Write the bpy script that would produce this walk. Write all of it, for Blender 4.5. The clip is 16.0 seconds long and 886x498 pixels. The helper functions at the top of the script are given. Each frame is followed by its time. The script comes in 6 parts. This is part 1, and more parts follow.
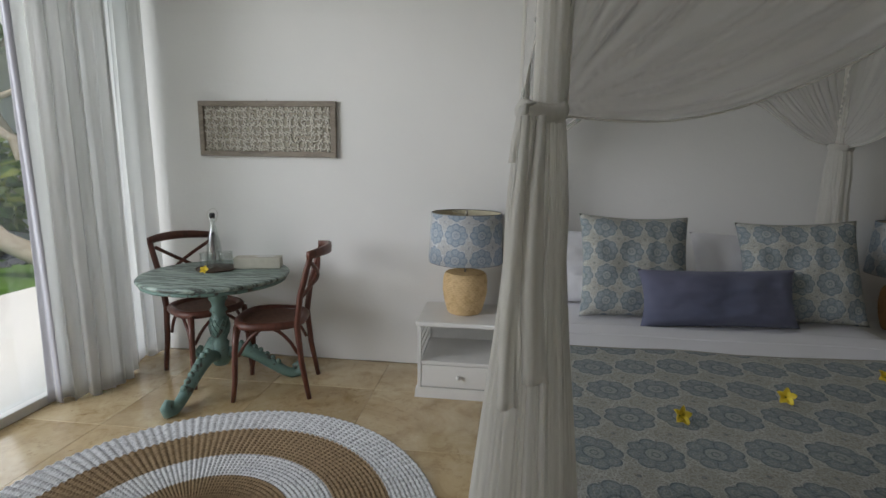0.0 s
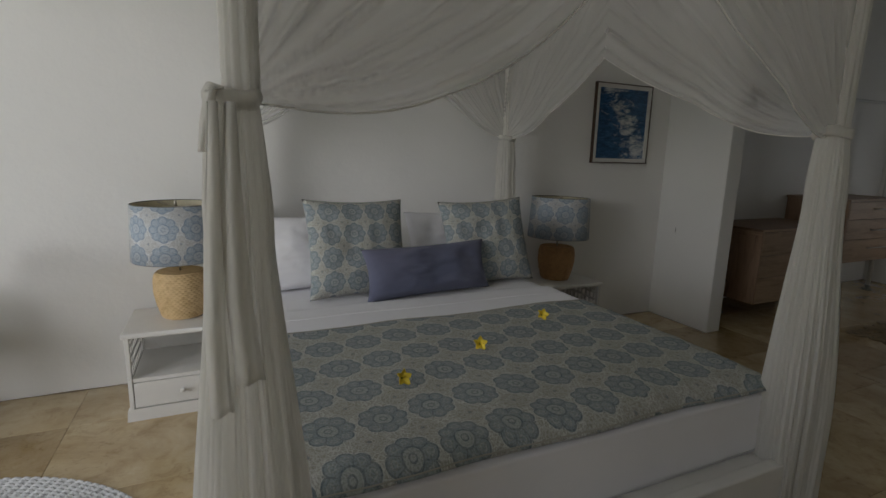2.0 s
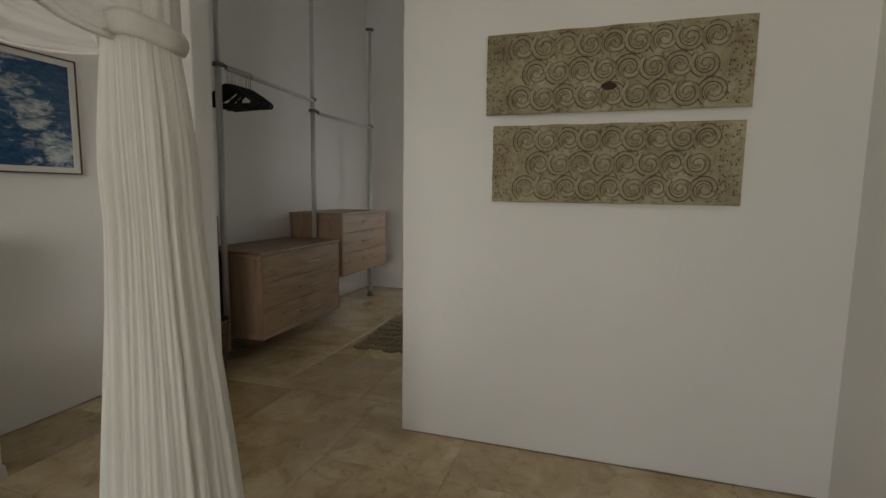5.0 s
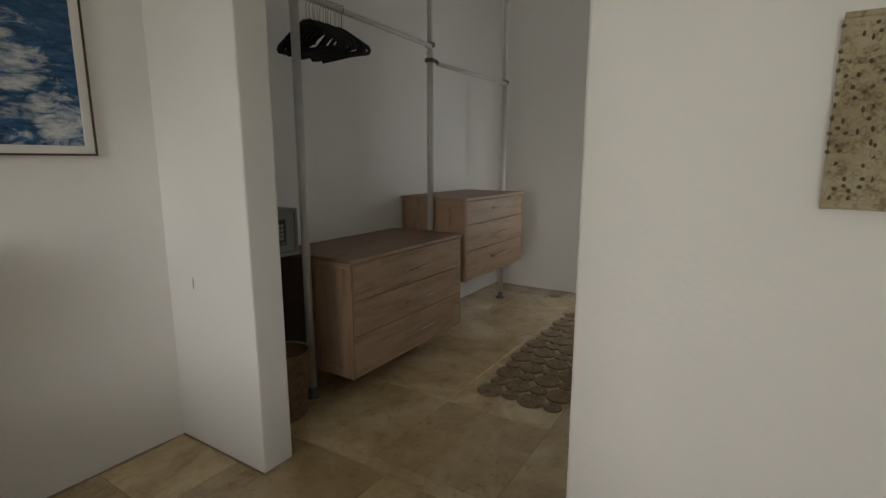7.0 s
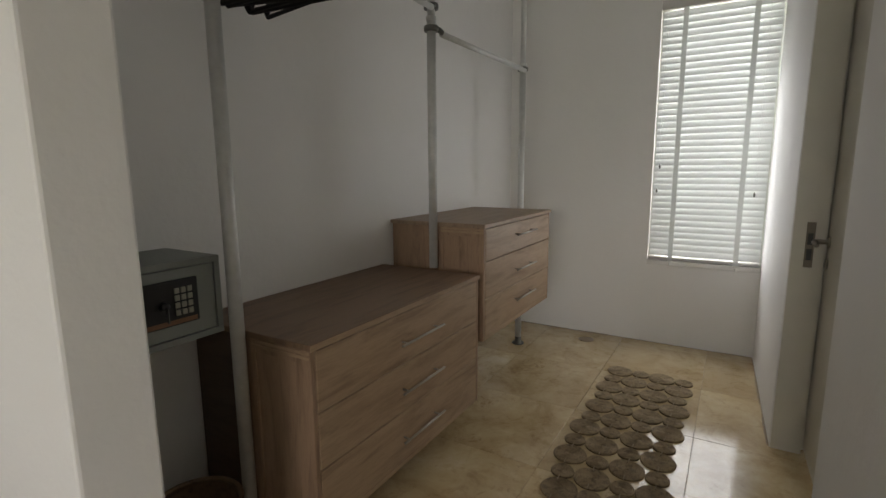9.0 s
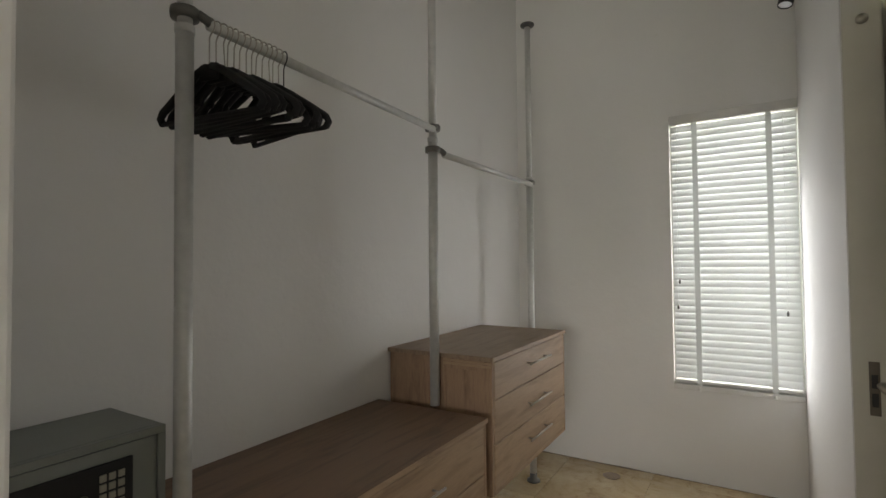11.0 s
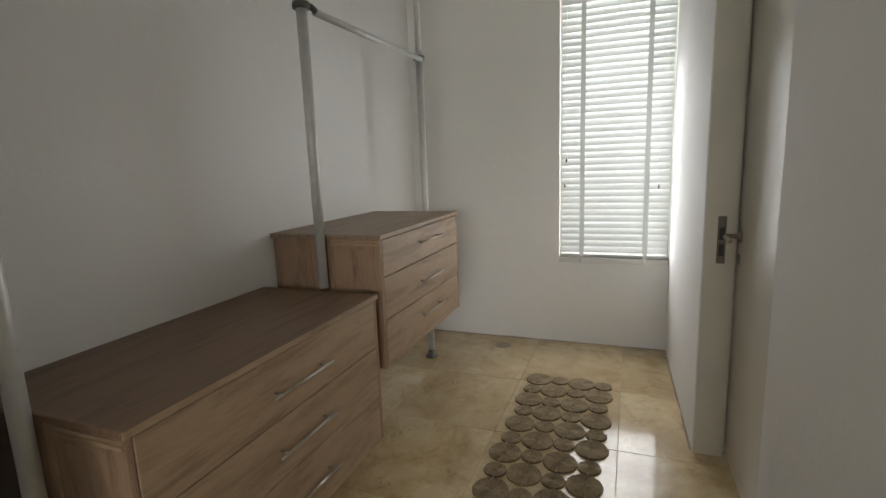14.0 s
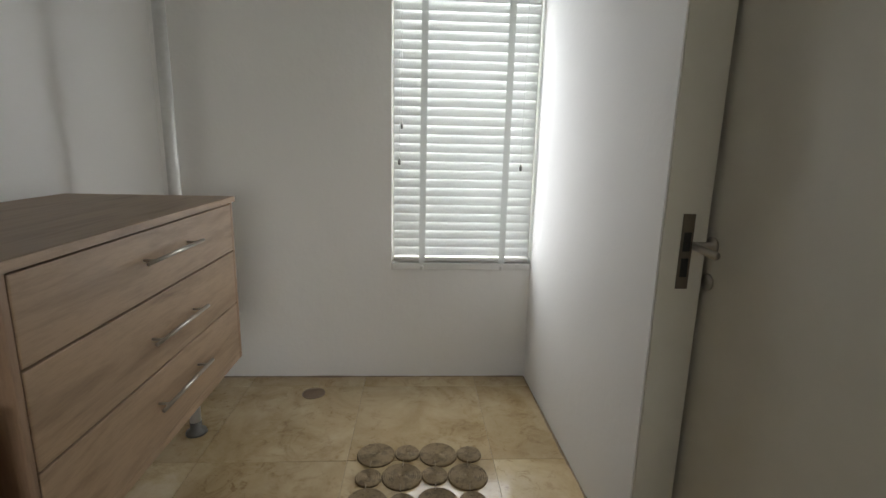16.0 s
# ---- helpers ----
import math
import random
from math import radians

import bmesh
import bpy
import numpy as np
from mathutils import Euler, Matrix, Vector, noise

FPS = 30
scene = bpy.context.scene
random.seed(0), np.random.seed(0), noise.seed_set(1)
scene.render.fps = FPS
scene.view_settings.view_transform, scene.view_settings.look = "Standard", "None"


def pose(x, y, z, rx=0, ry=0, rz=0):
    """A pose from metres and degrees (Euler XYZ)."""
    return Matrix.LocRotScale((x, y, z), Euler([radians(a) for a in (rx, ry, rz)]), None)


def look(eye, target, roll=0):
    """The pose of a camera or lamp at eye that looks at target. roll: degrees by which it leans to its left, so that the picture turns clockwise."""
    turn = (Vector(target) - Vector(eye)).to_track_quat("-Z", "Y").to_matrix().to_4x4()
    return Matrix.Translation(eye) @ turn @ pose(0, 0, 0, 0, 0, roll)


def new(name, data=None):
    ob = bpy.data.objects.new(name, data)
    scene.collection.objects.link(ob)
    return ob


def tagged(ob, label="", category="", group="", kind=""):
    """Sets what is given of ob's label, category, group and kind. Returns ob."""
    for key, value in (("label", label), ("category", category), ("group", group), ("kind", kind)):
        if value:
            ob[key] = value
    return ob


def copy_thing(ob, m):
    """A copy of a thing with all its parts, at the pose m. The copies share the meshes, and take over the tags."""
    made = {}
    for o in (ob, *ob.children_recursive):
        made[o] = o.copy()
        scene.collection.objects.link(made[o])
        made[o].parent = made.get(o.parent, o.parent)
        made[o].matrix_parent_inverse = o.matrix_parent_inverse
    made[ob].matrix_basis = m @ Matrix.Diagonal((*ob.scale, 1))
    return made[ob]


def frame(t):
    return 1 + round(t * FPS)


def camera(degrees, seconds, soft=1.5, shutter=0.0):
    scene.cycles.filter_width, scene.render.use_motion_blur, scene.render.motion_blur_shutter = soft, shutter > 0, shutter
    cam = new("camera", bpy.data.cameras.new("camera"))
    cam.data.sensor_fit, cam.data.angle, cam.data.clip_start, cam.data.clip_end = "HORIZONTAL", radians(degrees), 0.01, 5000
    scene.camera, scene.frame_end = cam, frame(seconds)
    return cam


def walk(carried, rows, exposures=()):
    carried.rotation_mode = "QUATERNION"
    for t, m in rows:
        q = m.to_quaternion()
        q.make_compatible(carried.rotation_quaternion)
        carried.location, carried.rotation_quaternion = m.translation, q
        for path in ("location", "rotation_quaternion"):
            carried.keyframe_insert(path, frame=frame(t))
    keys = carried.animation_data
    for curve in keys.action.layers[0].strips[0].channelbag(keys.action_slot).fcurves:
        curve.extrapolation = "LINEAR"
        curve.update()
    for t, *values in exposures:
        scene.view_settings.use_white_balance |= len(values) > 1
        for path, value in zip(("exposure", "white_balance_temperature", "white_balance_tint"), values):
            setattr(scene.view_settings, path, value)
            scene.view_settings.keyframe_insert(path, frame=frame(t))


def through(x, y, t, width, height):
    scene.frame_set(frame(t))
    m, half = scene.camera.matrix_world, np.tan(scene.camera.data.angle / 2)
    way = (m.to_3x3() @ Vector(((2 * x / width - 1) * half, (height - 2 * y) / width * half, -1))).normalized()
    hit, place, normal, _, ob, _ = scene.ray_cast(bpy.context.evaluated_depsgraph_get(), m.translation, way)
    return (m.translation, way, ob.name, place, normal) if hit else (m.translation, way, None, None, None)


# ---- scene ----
cam = camera(84.0, 16.0)
PATH = [
    (0, (0.163, 0.074, 1.462), (-0.059, 2.033, 1.126), 1.0),
    (0.5, (0.156, 0.08, 1.455), (-0.165, 2.022, 1.096), 1.5),
    (1, (0.159, 0.086, 1.462), (0.022, 2.045, 1.085), 1.8),
    (1.5, (0.184, 0.083, 1.476), (0.521, 2.015, 1.086), 1.9),
    (2, (0.208, 0.063, 1.473), (1.012, 1.855, 1.097), 1.5),
    (2.5, (0.241, 0.063, 1.457), (1.502, 1.571, 1.086), 0.3),
    (3, (0.319, 0.065, 1.43), (1.959, 1.147, 1.054), -1.0),
    (3.5, (0.524, 0.123, 1.385), (2.366, 0.809, 1.014), -1.4),
    (4, (0.871, 0.246, 1.358), (2.772, 0.801, 1.081), -0.3),
    (4.2, (0.98, 0.29, 1.36), (2.889, 0.831, 1.109), 0.4),
    (6.3, (2.34, 0.771, 1.416), (4.164, 1.543, 1.137), 1.6),
    (6.5, (2.444, 0.853, 1.436), (4.244, 1.672, 1.136), 2.0),
    (7, (2.71, 1.069, 1.419), (4.374, 2.121, 1.066), 0.0),
    (7.5, (2.973, 1.28, 1.421), (4.45, 2.56, 0.994), 0.2),
    (8, (3.16, 1.485, 1.415), (4.676, 2.725, 1.008), 0.7),
    (8.5, (3.355, 1.667, 1.437), (5.027, 2.702, 1.077), 0.2),
    (9, (3.61, 1.789, 1.434), (5.309, 2.793, 1.111), -0.4),
    (9.5, (3.831, 1.885, 1.482), (5.514, 2.925, 1.187), 0.1),
    (10, (3.874, 1.929, 1.513), (5.58, 2.949, 1.293), -0.6),
    (10.2, (3.873, 1.922, 1.54), (5.584, 2.946, 1.389), -0.7),
    (12.3, (3.853, 1.889, 1.604), (5.546, 2.944, 1.749), -0.5),
    (12.5, (3.87, 1.892, 1.583), (5.576, 2.935, 1.628), -0.6),
    (13, (3.903, 1.89, 1.512), (5.624, 2.892, 1.325), -0.8),
    (13.5, (3.927, 1.877, 1.468), (5.648, 2.841, 1.137), -1.2),
    (14, (3.989, 1.851, 1.453), (5.827, 2.559, 1.109), -2.2),
    (14.5, (4.19, 1.973, 1.408), (6.129, 2.309, 1.052), 0.6),
    (15, (4.444, 2.103, 1.39), (6.408, 2.096, 1.011), 0.8),
    (15.5, (4.844, 2.148, 1.364), (6.8, 2.092, 0.952), 0.6),
    (16, (5.153, 2.224, 1.346), (7.106, 2.118, 0.931), 1.3),
]
EXPOSURES = [
    (0.0, -0.45, 6650, 15),
    (0.5, -0.75, 6650, 15),
    (1.0, -0.9, 6700, 15),
    (1.5, -0.95, 6800, 16),
    (2.0, -0.58, 6900, 15),
    (2.5, -0.2, 7050, 15),
    (3.0, 0.0, 7250, 15),
    (3.5, 0.4, 7500, 15),
    (4.0, 0.53, 7500, 15),
    (6.5, 0.64, 7450, 17),
    (7.5, 0.95, 7400, 17),
    (8.5, 1.05, 7400, 17),
    (10.0, 1.25, 7500, 17),
    (12.5, 1.27, 7500, 16),
    (14.0, 1.5, 7300, 16),
    (16.0, 1.27, 7150, 15),
]
walk(cam, [(t, look(eye, target, roll)) for t, eye, target, roll in PATH], EXPOSURES)

# ---- light ----
world = bpy.data.worlds.new("world")
scene.world = world
world.use_nodes = True
wt = world.node_tree
sky = wt.nodes.new("ShaderNodeTexSky")
sky.sky_type = "NISHITA"
sky.sun_disc = False
sky.sun_elevation, sky.sun_rotation = radians(55), radians(200)
wt.links.new(sky.outputs[0], wt.nodes["Background"].inputs[0])
wt.nodes["Background"].inputs[1].default_value = 0.15


def sun_lamp():
    data = bpy.data.lights.new("sun", "SUN")
    data.energy, data.angle, data.color = 5.0, radians(10), (1.0, 0.96, 0.9)
    ob = new("sun", data)
    ob.matrix_world = look((0, 0, 10), (-0.6, 5.0, 0))
    return ob


def window_light(name, eye, target, w, h, watts, colour):
    data = bpy.data.lights.new(name, "AREA")
    data.shape, data.size, data.size_y, data.energy, data.color = "RECTANGLE", w, h, watts, colour
    ob = new(name, data)
    ob.matrix_world = look(eye, target)
    return ob


sun_lamp()
# sky light in the sliding door and in the closet window
window_light("door_skylight", (-2.85, 1.75, 1.45), (-1.0, 1.95, 0.75), 2.6, 2.3, 46, (0.93, 0.97, 1.0))
# added unseen lamp over the garden, brightening the bed and sparing the partition
window_light("garden_fill", (-7.0, -2.4, 3.0), (1.0, 2.2, 0.8), 4.0, 3.0, 330, (0.90, 0.96, 1.0))
window_light("closet_skylight", (8.35, 1.97, 1.75), (7.0, 1.97, 1.55), 0.75, 2.0, 18, (0.90, 0.97, 1.0))
window_light("closet_window_light", (7.838, 1.975, 1.38), (7.0, 1.975, 1.38), 0.70, 1.35, 3.8, (0.80, 0.90, 1.0))


# ---- materials ----
class Mat:
    """A node material under construction."""

    def __init__(self, name, rough=0.6, metal=0.0, spec=0.5):
        self.m = bpy.data.materials.new(name)
        self.m.use_nodes = True
        self.t = self.m.node_tree
        self.b = self.t.nodes["Principled BSDF"]
        self.b.inputs["Roughness"].default_value = rough
        self.b.inputs["Metallic"].default_value = metal
        self.b.inputs["Specular IOR Level"].default_value = spec

    def n(self, kind, **kw):
        node = self.t.nodes.new(kind)
        for k, v in kw.items():
            if k in node.inputs:
                node.inputs[k].default_value = v
        return node

    def l(self, a, b):
        self.t.links.new(a, b)

    def coords(self, which="Object", scale=(1, 1, 1), rot=(0, 0, 0)):
        c = self.n("ShaderNodeTexCoord")
        mp = self.n("ShaderNodeMapping")
        mp.inputs["Scale"].default_value = scale
        mp.inputs["Rotation"].default_value = rot
        self.l(c.outputs[which], mp.inputs["Vector"])
        return mp.outputs[0]

    def noise(self, vec, scale, detail=4, rough=0.55, dist=0.0):
        t = self.n("ShaderNodeTexNoise", Scale=scale, Detail=detail, Roughness=rough, Distortion=dist)
        self.l(vec, t.inputs["Vector"])
        return t.outputs["Fac"]

    def ramp(self, fac, stops):
        r = self.n("ShaderNodeValToRGB")
        e = r.color_ramp.elements
        e[0].position, e[0].color = stops[0][0], (*stops[0][1], 1)
        e[1].position, e[1].color = stops[-1][0], (*stops[-1][1], 1)
        for p, c in stops[1:-1]:
            x = e.new(p)
            x.color = (*c, 1)
        self.l(fac, r.inputs[0])
        return r.outputs[0]

    def math(self, op, a, b=0.0, c=0.0):
        m = self.n("ShaderNodeMath")
        m.operation = op
        for i, v in enumerate((a, b, c)):
            if isinstance(v, (int, float)):
                m.inputs[i].default_value = v
            else:
                self.l(v, m.inputs[i])
        return m.outputs[0]

    def mix(self, fac, a, b, mode="MIX"):
        m = self.n("ShaderNodeMix")
        m.data_type, m.blend_type = "RGBA", mode
        for i, v in ((0, fac), (6, a), (7, b)):
            if isinstance(v, (int, float)):
                m.inputs[i].default_value = v
            elif isinstance(v, tuple):
                m.inputs[i].default_value = (*v, 1)
            else:
                self.l(v, m.inputs[i])
        return m.outputs[2]

    def col(self, c):
        if isinstance(c, tuple):
            self.b.inputs["Base Color"].default_value = (*c, 1)
        else:
            self.l(c, self.b.inputs["Base Color"])
        return self

    def rgh(self, fac, lo, hi):
        m = self.n("ShaderNodeMapRange")
        m.inputs["To Min"].default_value, m.inputs["To Max"].default_value = lo, hi
        self.l(fac, m.inputs[0])
        self.l(m.outputs[0], self.b.inputs["Roughness"])
        return self

    def bump(self, fac, dist=0.002, strength=0.4):
        b = self.n("ShaderNodeBump", Strength=strength, Distance=dist)
        self.l(fac, b.inputs["Height"])
        self.l(b.outputs[0], self.b.inputs["Normal"])
        return self

    def rand(self):
        return self.n("ShaderNodeObjectInfo").outputs["Random"]


def plaster(name, c):
    k = Mat(name, 0.75, 0, 0.3)
    v = k.coords("Object")
    big, fine, mid = k.noise(v, 0.9, 3), k.noise(v, 55, 5), k.noise(v, 6, 4)
    base = k.ramp(big, [(0.3, tuple(x * 0.95 for x in c)), (0.7, c)])
    spots = k.ramp(k.noise(v, 3.2, 6, 0.7), [(0.70, (1, 1, 1)), (0.80, (0.93, 0.91, 0.88))])
    k.col(k.mix(1.0, base, spots, "MULTIPLY"))
    return k.bump(k.math("ADD", k.math("MULTIPLY", mid, 2.0), k.math("MULTIPLY", fine, 0.4)), 0.006, 0.35).m


def stone(name):
    """Honed travertine, warm and cloudy with clustered pits; every slab has its own tone."""
    k = Mat(name, 0.3)
    r = k.rand()
    v = k.coords("Object")
    add = k.n("ShaderNodeVectorMath")
    k.l(v, add.inputs[0])
    comb = k.n("ShaderNodeCombineXYZ")
    for i in range(3):
        k.l(k.math("MULTIPLY", r, 37.0 + 11 * i), comb.inputs[i])
    k.l(comb.outputs[0], add.inputs[1])
    v = add.outputs[0]
    cloud, vein, fine = k.noise(v, 2.6, 6, 0.65, 0.6), k.noise(v, 7, 9, 0.75, 0.7), k.noise(v, 60, 4)
    mott = k.noise(v, 19, 6, 0.7, 0.9)
    tone = k.ramp(cloud, [(0.28, (0.36, 0.255, 0.125)), (0.46, (0.50, 0.385, 0.225)), (0.6, (0.57, 0.46, 0.29)), (0.75, (0.65, 0.555, 0.39))])
    veins = k.ramp(vein, [(0.34, (0.66, 0.58, 0.48)), (0.47, (0.96, 0.94, 0.90)), (0.58, (1, 1, 1)), (0.8, (1.12, 1.10, 1.06))])
    specks = k.ramp(mott, [(0.33, (0.60, 0.50, 0.39)), (0.44, (1, 1, 1)), (0.7, (1.06, 1.05, 1.03))])
    cluster = k.ramp(k.noise(v, 1.7, 4, 0.6, 0.5), [(0.42, (0, 0, 0)), (0.62, (1, 1, 1))])
    slab = k.ramp(r, [(0.0, (0.80, 0.76, 0.70)), (0.3, (0.94, 0.92, 0.89)), (0.7, (1.0, 0.99, 0.97)), (1.0, (1.09, 1.08, 1.05))])
    c = k.mix(0.75, tone, veins, "MULTIPLY")
    c = k.mix(k.math("MULTIPLY", cluster, 0.8), c, k.mix(1.0, c, specks, "MULTIPLY"))
    c = k.mix(1.0, c, slab, "MULTIPLY")
    k.col(c)
    k.rgh(vein, 0.05, 0.24)
    k.b.inputs["Coat Weight"].default_value = 0.5
    k.b.inputs["Coat Roughness"].default_value = 0.07
    return k.bump(k.math("ADD", fine, k.math("MULTIPLY", mott, 1.5)), 0.0010, 0.2).m


def cloth(name, c, weave=260.0, through=0.0, fold=0.0, c2=None, sheer=0.0, streak=0.0):
    k = Mat(name, 0.9, 0, 0.15)
    v = k.coords("Object")
    a = k.noise(v, weave, 2)
    big = k.noise(v, 2.0, 4)
    tone = k.ramp(big, [(0.3, c2 or tuple(x * 0.93 for x in c)), (0.7, c)])
    if streak > 0:
        # threads and creases running down the hanging cloth
        lines = k.noise(k.coords("Object", (1, 1, 0.025)), 110, 4, 0.7, 0.3)
        tone = k.mix(streak, tone, k.ramp(lines, [(0.35, (0.70, 0.69, 0.66)), (0.6, (1.0, 1.0, 1.0))]), "MULTIPLY")
        a = k.math("ADD", a, k.math("MULTIPLY", lines, 6.0))
    k.col(tone)
    k.b.inputs["Sheen Weight"].default_value = 0.15
    k.bump(k.math("ADD", a, k.math("MULTIPLY", k.noise(v, 14, 4), fold)), 0.002, 0.35)
    if through > 0:
        tr = k.n("ShaderNodeBsdfTranslucent")
        tr.inputs["Color"].default_value = (*c, 1)
        mx = k.n("ShaderNodeMixShader")
        mx.inputs[0].default_value = through
        k.l(k.b.outputs[0], mx.inputs[1])
        k.l(tr.outputs[0], mx.inputs[2])
        last = mx.outputs[0]
        if sheer > 0:
            tp = k.n("ShaderNodeBsdfTransparent")
            m2 = k.n("ShaderNodeMixShader")
            m2.inputs[0].default_value = sheer
            k.l(last, m2.inputs[1])
            k.l(tp.outputs[0], m2.inputs[2])
            last = m2.outputs[0]
        k.l(last, k.t.nodes["Material Output"].inputs[0])
    return k.m


def medallion(name, ground, blue, dark, tan, size, pitch=None, turn=0.0):
    """Printed cotton on UVs in metres: rows of blue rosettes with eight paisley petals, tan lacework between the rows."""
    k = Mat(name, 0.9, 0, 0.12)
    pitch = pitch or size
    uv = k.coords("UV", (1 / size, 1 / size, 1), (0, 0, turn))
    sep = k.n("ShaderNodeSeparateXYZ")
    k.l(uv, sep.inputs[0])
    step = pitch / size

    def lattice(du, dv):
        x = k.math("SUBTRACT", k.math("FRACT", k.math("ADD", sep.outputs[0], du)), 0.5)
        y = k.math("MULTIPLY", k.math("SUBTRACT", k.math("FRACT", k.math("ADD", k.math("DIVIDE", sep.outputs[1], step), dv)), 0.5), step)
        rad = k.math("SQRT", k.math("ADD", k.math("MULTIPLY", x, x), k.math("MULTIPLY", y, y)))
        return rad, k.math("ARCTAN2", y, x)

    def band(x, lo, hi):
        return k.math("MULTIPLY", k.math("GREATER_THAN", x, lo), k.math("LESS_THAN", x, hi))

    grain = k.noise(k.coords("UV", (1, 1, 1)), 320, 2)
    wear = k.noise(k.coords("UV", (1, 1, 1)), 46, 5, 0.75)
    lace = k.n("ShaderNodeTexVoronoi", Scale=10.0)
    lace.feature = "DISTANCE_TO_EDGE"
    k.l(uv, lace.inputs["Vector"])
    c = k.mix(k.math("MULTIPLY", k.math("LESS_THAN", lace.outputs["Distance"], 0.085), 0.85), tuple(0.55 * a + 0.45 * b for a, b in zip(ground, tan)), tuple(min(1.0, a * 1.22) for a in ground))
    pale = tuple(0.62 * a + 0.38 * b for a, b in zip(ground, blue))
    # tan lace medallion between four rosettes
    rad, ang = lattice(0.5, 0.5)
    scal = k.math("ADD", 0.255, k.math("MULTIPLY", k.math("ABSOLUTE", k.math("COSINE", k.math("MULTIPLY", ang, 2.0))), 0.05))
    inside = k.math("LESS_THAN", rad, scal)
    c = k.mix(k.math("MULTIPLY", inside, 0.40), c, tan)
    c = k.mix(k.math("MULTIPLY", k.math("MULTIPLY", inside, k.math("GREATER_THAN", rad, k.math("SUBTRACT", scal, 0.024))), 0.65), c, ground)
    spoke = k.math("GREATER_THAN", k.math("COSINE", k.math("MULTIPLY", ang, 12.0)), 0.2)
    c = k.mix(k.math("MULTIPLY", k.math("MULTIPLY", band(rad, 0.13, 0.20), spoke), 0.5), c, ground)
    c = k.mix(k.math("MULTIPLY", band(rad, 0.09, 0.115), 0.6), c, ground)
    c = k.mix(k.math("MULTIPLY", band(rad, 0.0, 0.04), 0.6), c, dark)
    # the rosette: eight round lobes, a pale drop in each, round a ringed heart
    rad, ang = lattice(0, 0)
    lobe = k.math("ABSOLUTE", k.math("COSINE", k.math("MULTIPLY", ang, 4.0)))
    edge = k.math("ADD", 0.355, k.math("MULTIPLY", k.math("POWER", lobe, 0.5), 0.115))
    halo = k.math("LESS_THAN", rad, k.math("ADD", edge, 0.028))
    inside = k.math("LESS_THAN", rad, edge)
    rim = k.math("MULTIPLY", inside, k.math("GREATER_THAN", rad, k.math("SUBTRACT", edge, 0.034)))
    split = k.math("MULTIPLY", k.math("LESS_THAN", lobe, 0.16), band(rad, 0.205, 0.44))
    c = k.mix(k.math("MULTIPLY", halo, 0.65), c, tuple(min(1.0, x * 1.12) for x in ground))
    c = k.mix(k.math("MULTIPLY", inside, 0.82), c, blue)
    drop_in = k.math("SUBTRACT", 0.065, k.math("ABSOLUTE", k.math("SUBTRACT", rad, 0.325)))
    drop = k.math("GREATER_THAN", k.math("ADD", k.math("MULTIPLY", drop_in, 6.0), lobe), 0.98)
    core = k.math("GREATER_THAN", k.math("ADD", k.math("MULTIPLY", drop_in, 6.0), lobe), 1.17)
    c = k.mix(k.math("MULTIPLY", drop, 0.75), c, pale)
    c = k.mix(k.math("MULTIPLY", core, 0.55), c, blue)
    c = k.mix(k.math("MULTIPLY", rim, 0.72), c, dark)
    c = k.mix(k.math("MULTIPLY", split, 0.6), c, dark)
    c = k.mix(k.math("MULTIPLY", band(rad, 0.0, 0.165), 0.9), c, pale)
    c = k.mix(k.math("MULTIPLY", band(rad, 0.165, 0.20), 0.7), c, dark)
    c = k.mix(k.math("MULTIPLY", band(rad, 0.050, 0.078), 0.75), c, dark)
    c = k.mix(k.ramp(wear, [(0.36, (0.08, 0.08, 0.08)), (0.72, (0.62, 0.62, 0.62))]), c, tuple(0.6 * a + 0.4 * b for a, b in zip(ground, pale)))
    stipple = k.ramp(k.noise(k.coords("UV", (1, 1, 1)), 190, 3, 0.7), [(0.38, (0.72, 0.71, 0.69)), (0.56, (1.05, 1.05, 1.05))])
    c = k.mix(1.0, c, stipple, "MULTIPLY")
    k.col(c)
    return k.bump(grain, 0.001, 0.4).m


def timber(name, light, dark, along=(1, 1, 1), scale=7.0, rough=0.5, coord="Object"):
    k = Mat(name, rough)
    r = k.rand()
    v = k.coords(coord, along)
    add = k.n("ShaderNodeVectorMath")
    k.l(v, add.inputs[0])
    comb = k.n("ShaderNodeCombineXYZ")
    for i in range(3):
        k.l(k.math("MULTIPLY", r, 19.0 + 7 * i), comb.inputs[i])
    k.l(comb.outputs[0], add.inputs[1])
    v = add.outputs[0]
    g = k.noise(v, scale, 6, 0.6, 0.8)
    f = k.noise(v, scale * 7, 4, 0.7)
    c = k.ramp(g, [(0.3, dark), (0.52, light), (0.75, tuple(x * 1.08 for x in light))])
    c = k.mix(0.5, c, k.ramp(f, [(0.35, (0.72, 0.70, 0.68)), (0.55, (1, 1, 1))]), "MULTIPLY")
    k.col(c)
    k.rgh(f, rough - 0.1, rough + 0.15)
    return k.bump(f, 0.001, 0.35).m


def paint(name, c, rough=0.45, worn=None, amount=0.62):
    """Brushed paint with grime, worn through to another colour where given."""
    k = Mat(name, rough)
    v = k.coords("Object")
    c1 = k.ramp(k.noise(v, 5, 4), [(0.3, tuple(x * 0.93 for x in c)), (0.7, c)])
    if worn:
        w = k.ramp(k.noise(v, 14, 6, 0.7, 0.5), [(amount, (0, 0, 0)), (amount + 0.05, (1, 1, 1))])
        c1 = k.mix(w, c1, worn)
    k.col(c1)
    return k.bump(k.noise(v, 40, 4), 0.0015, 0.25).m


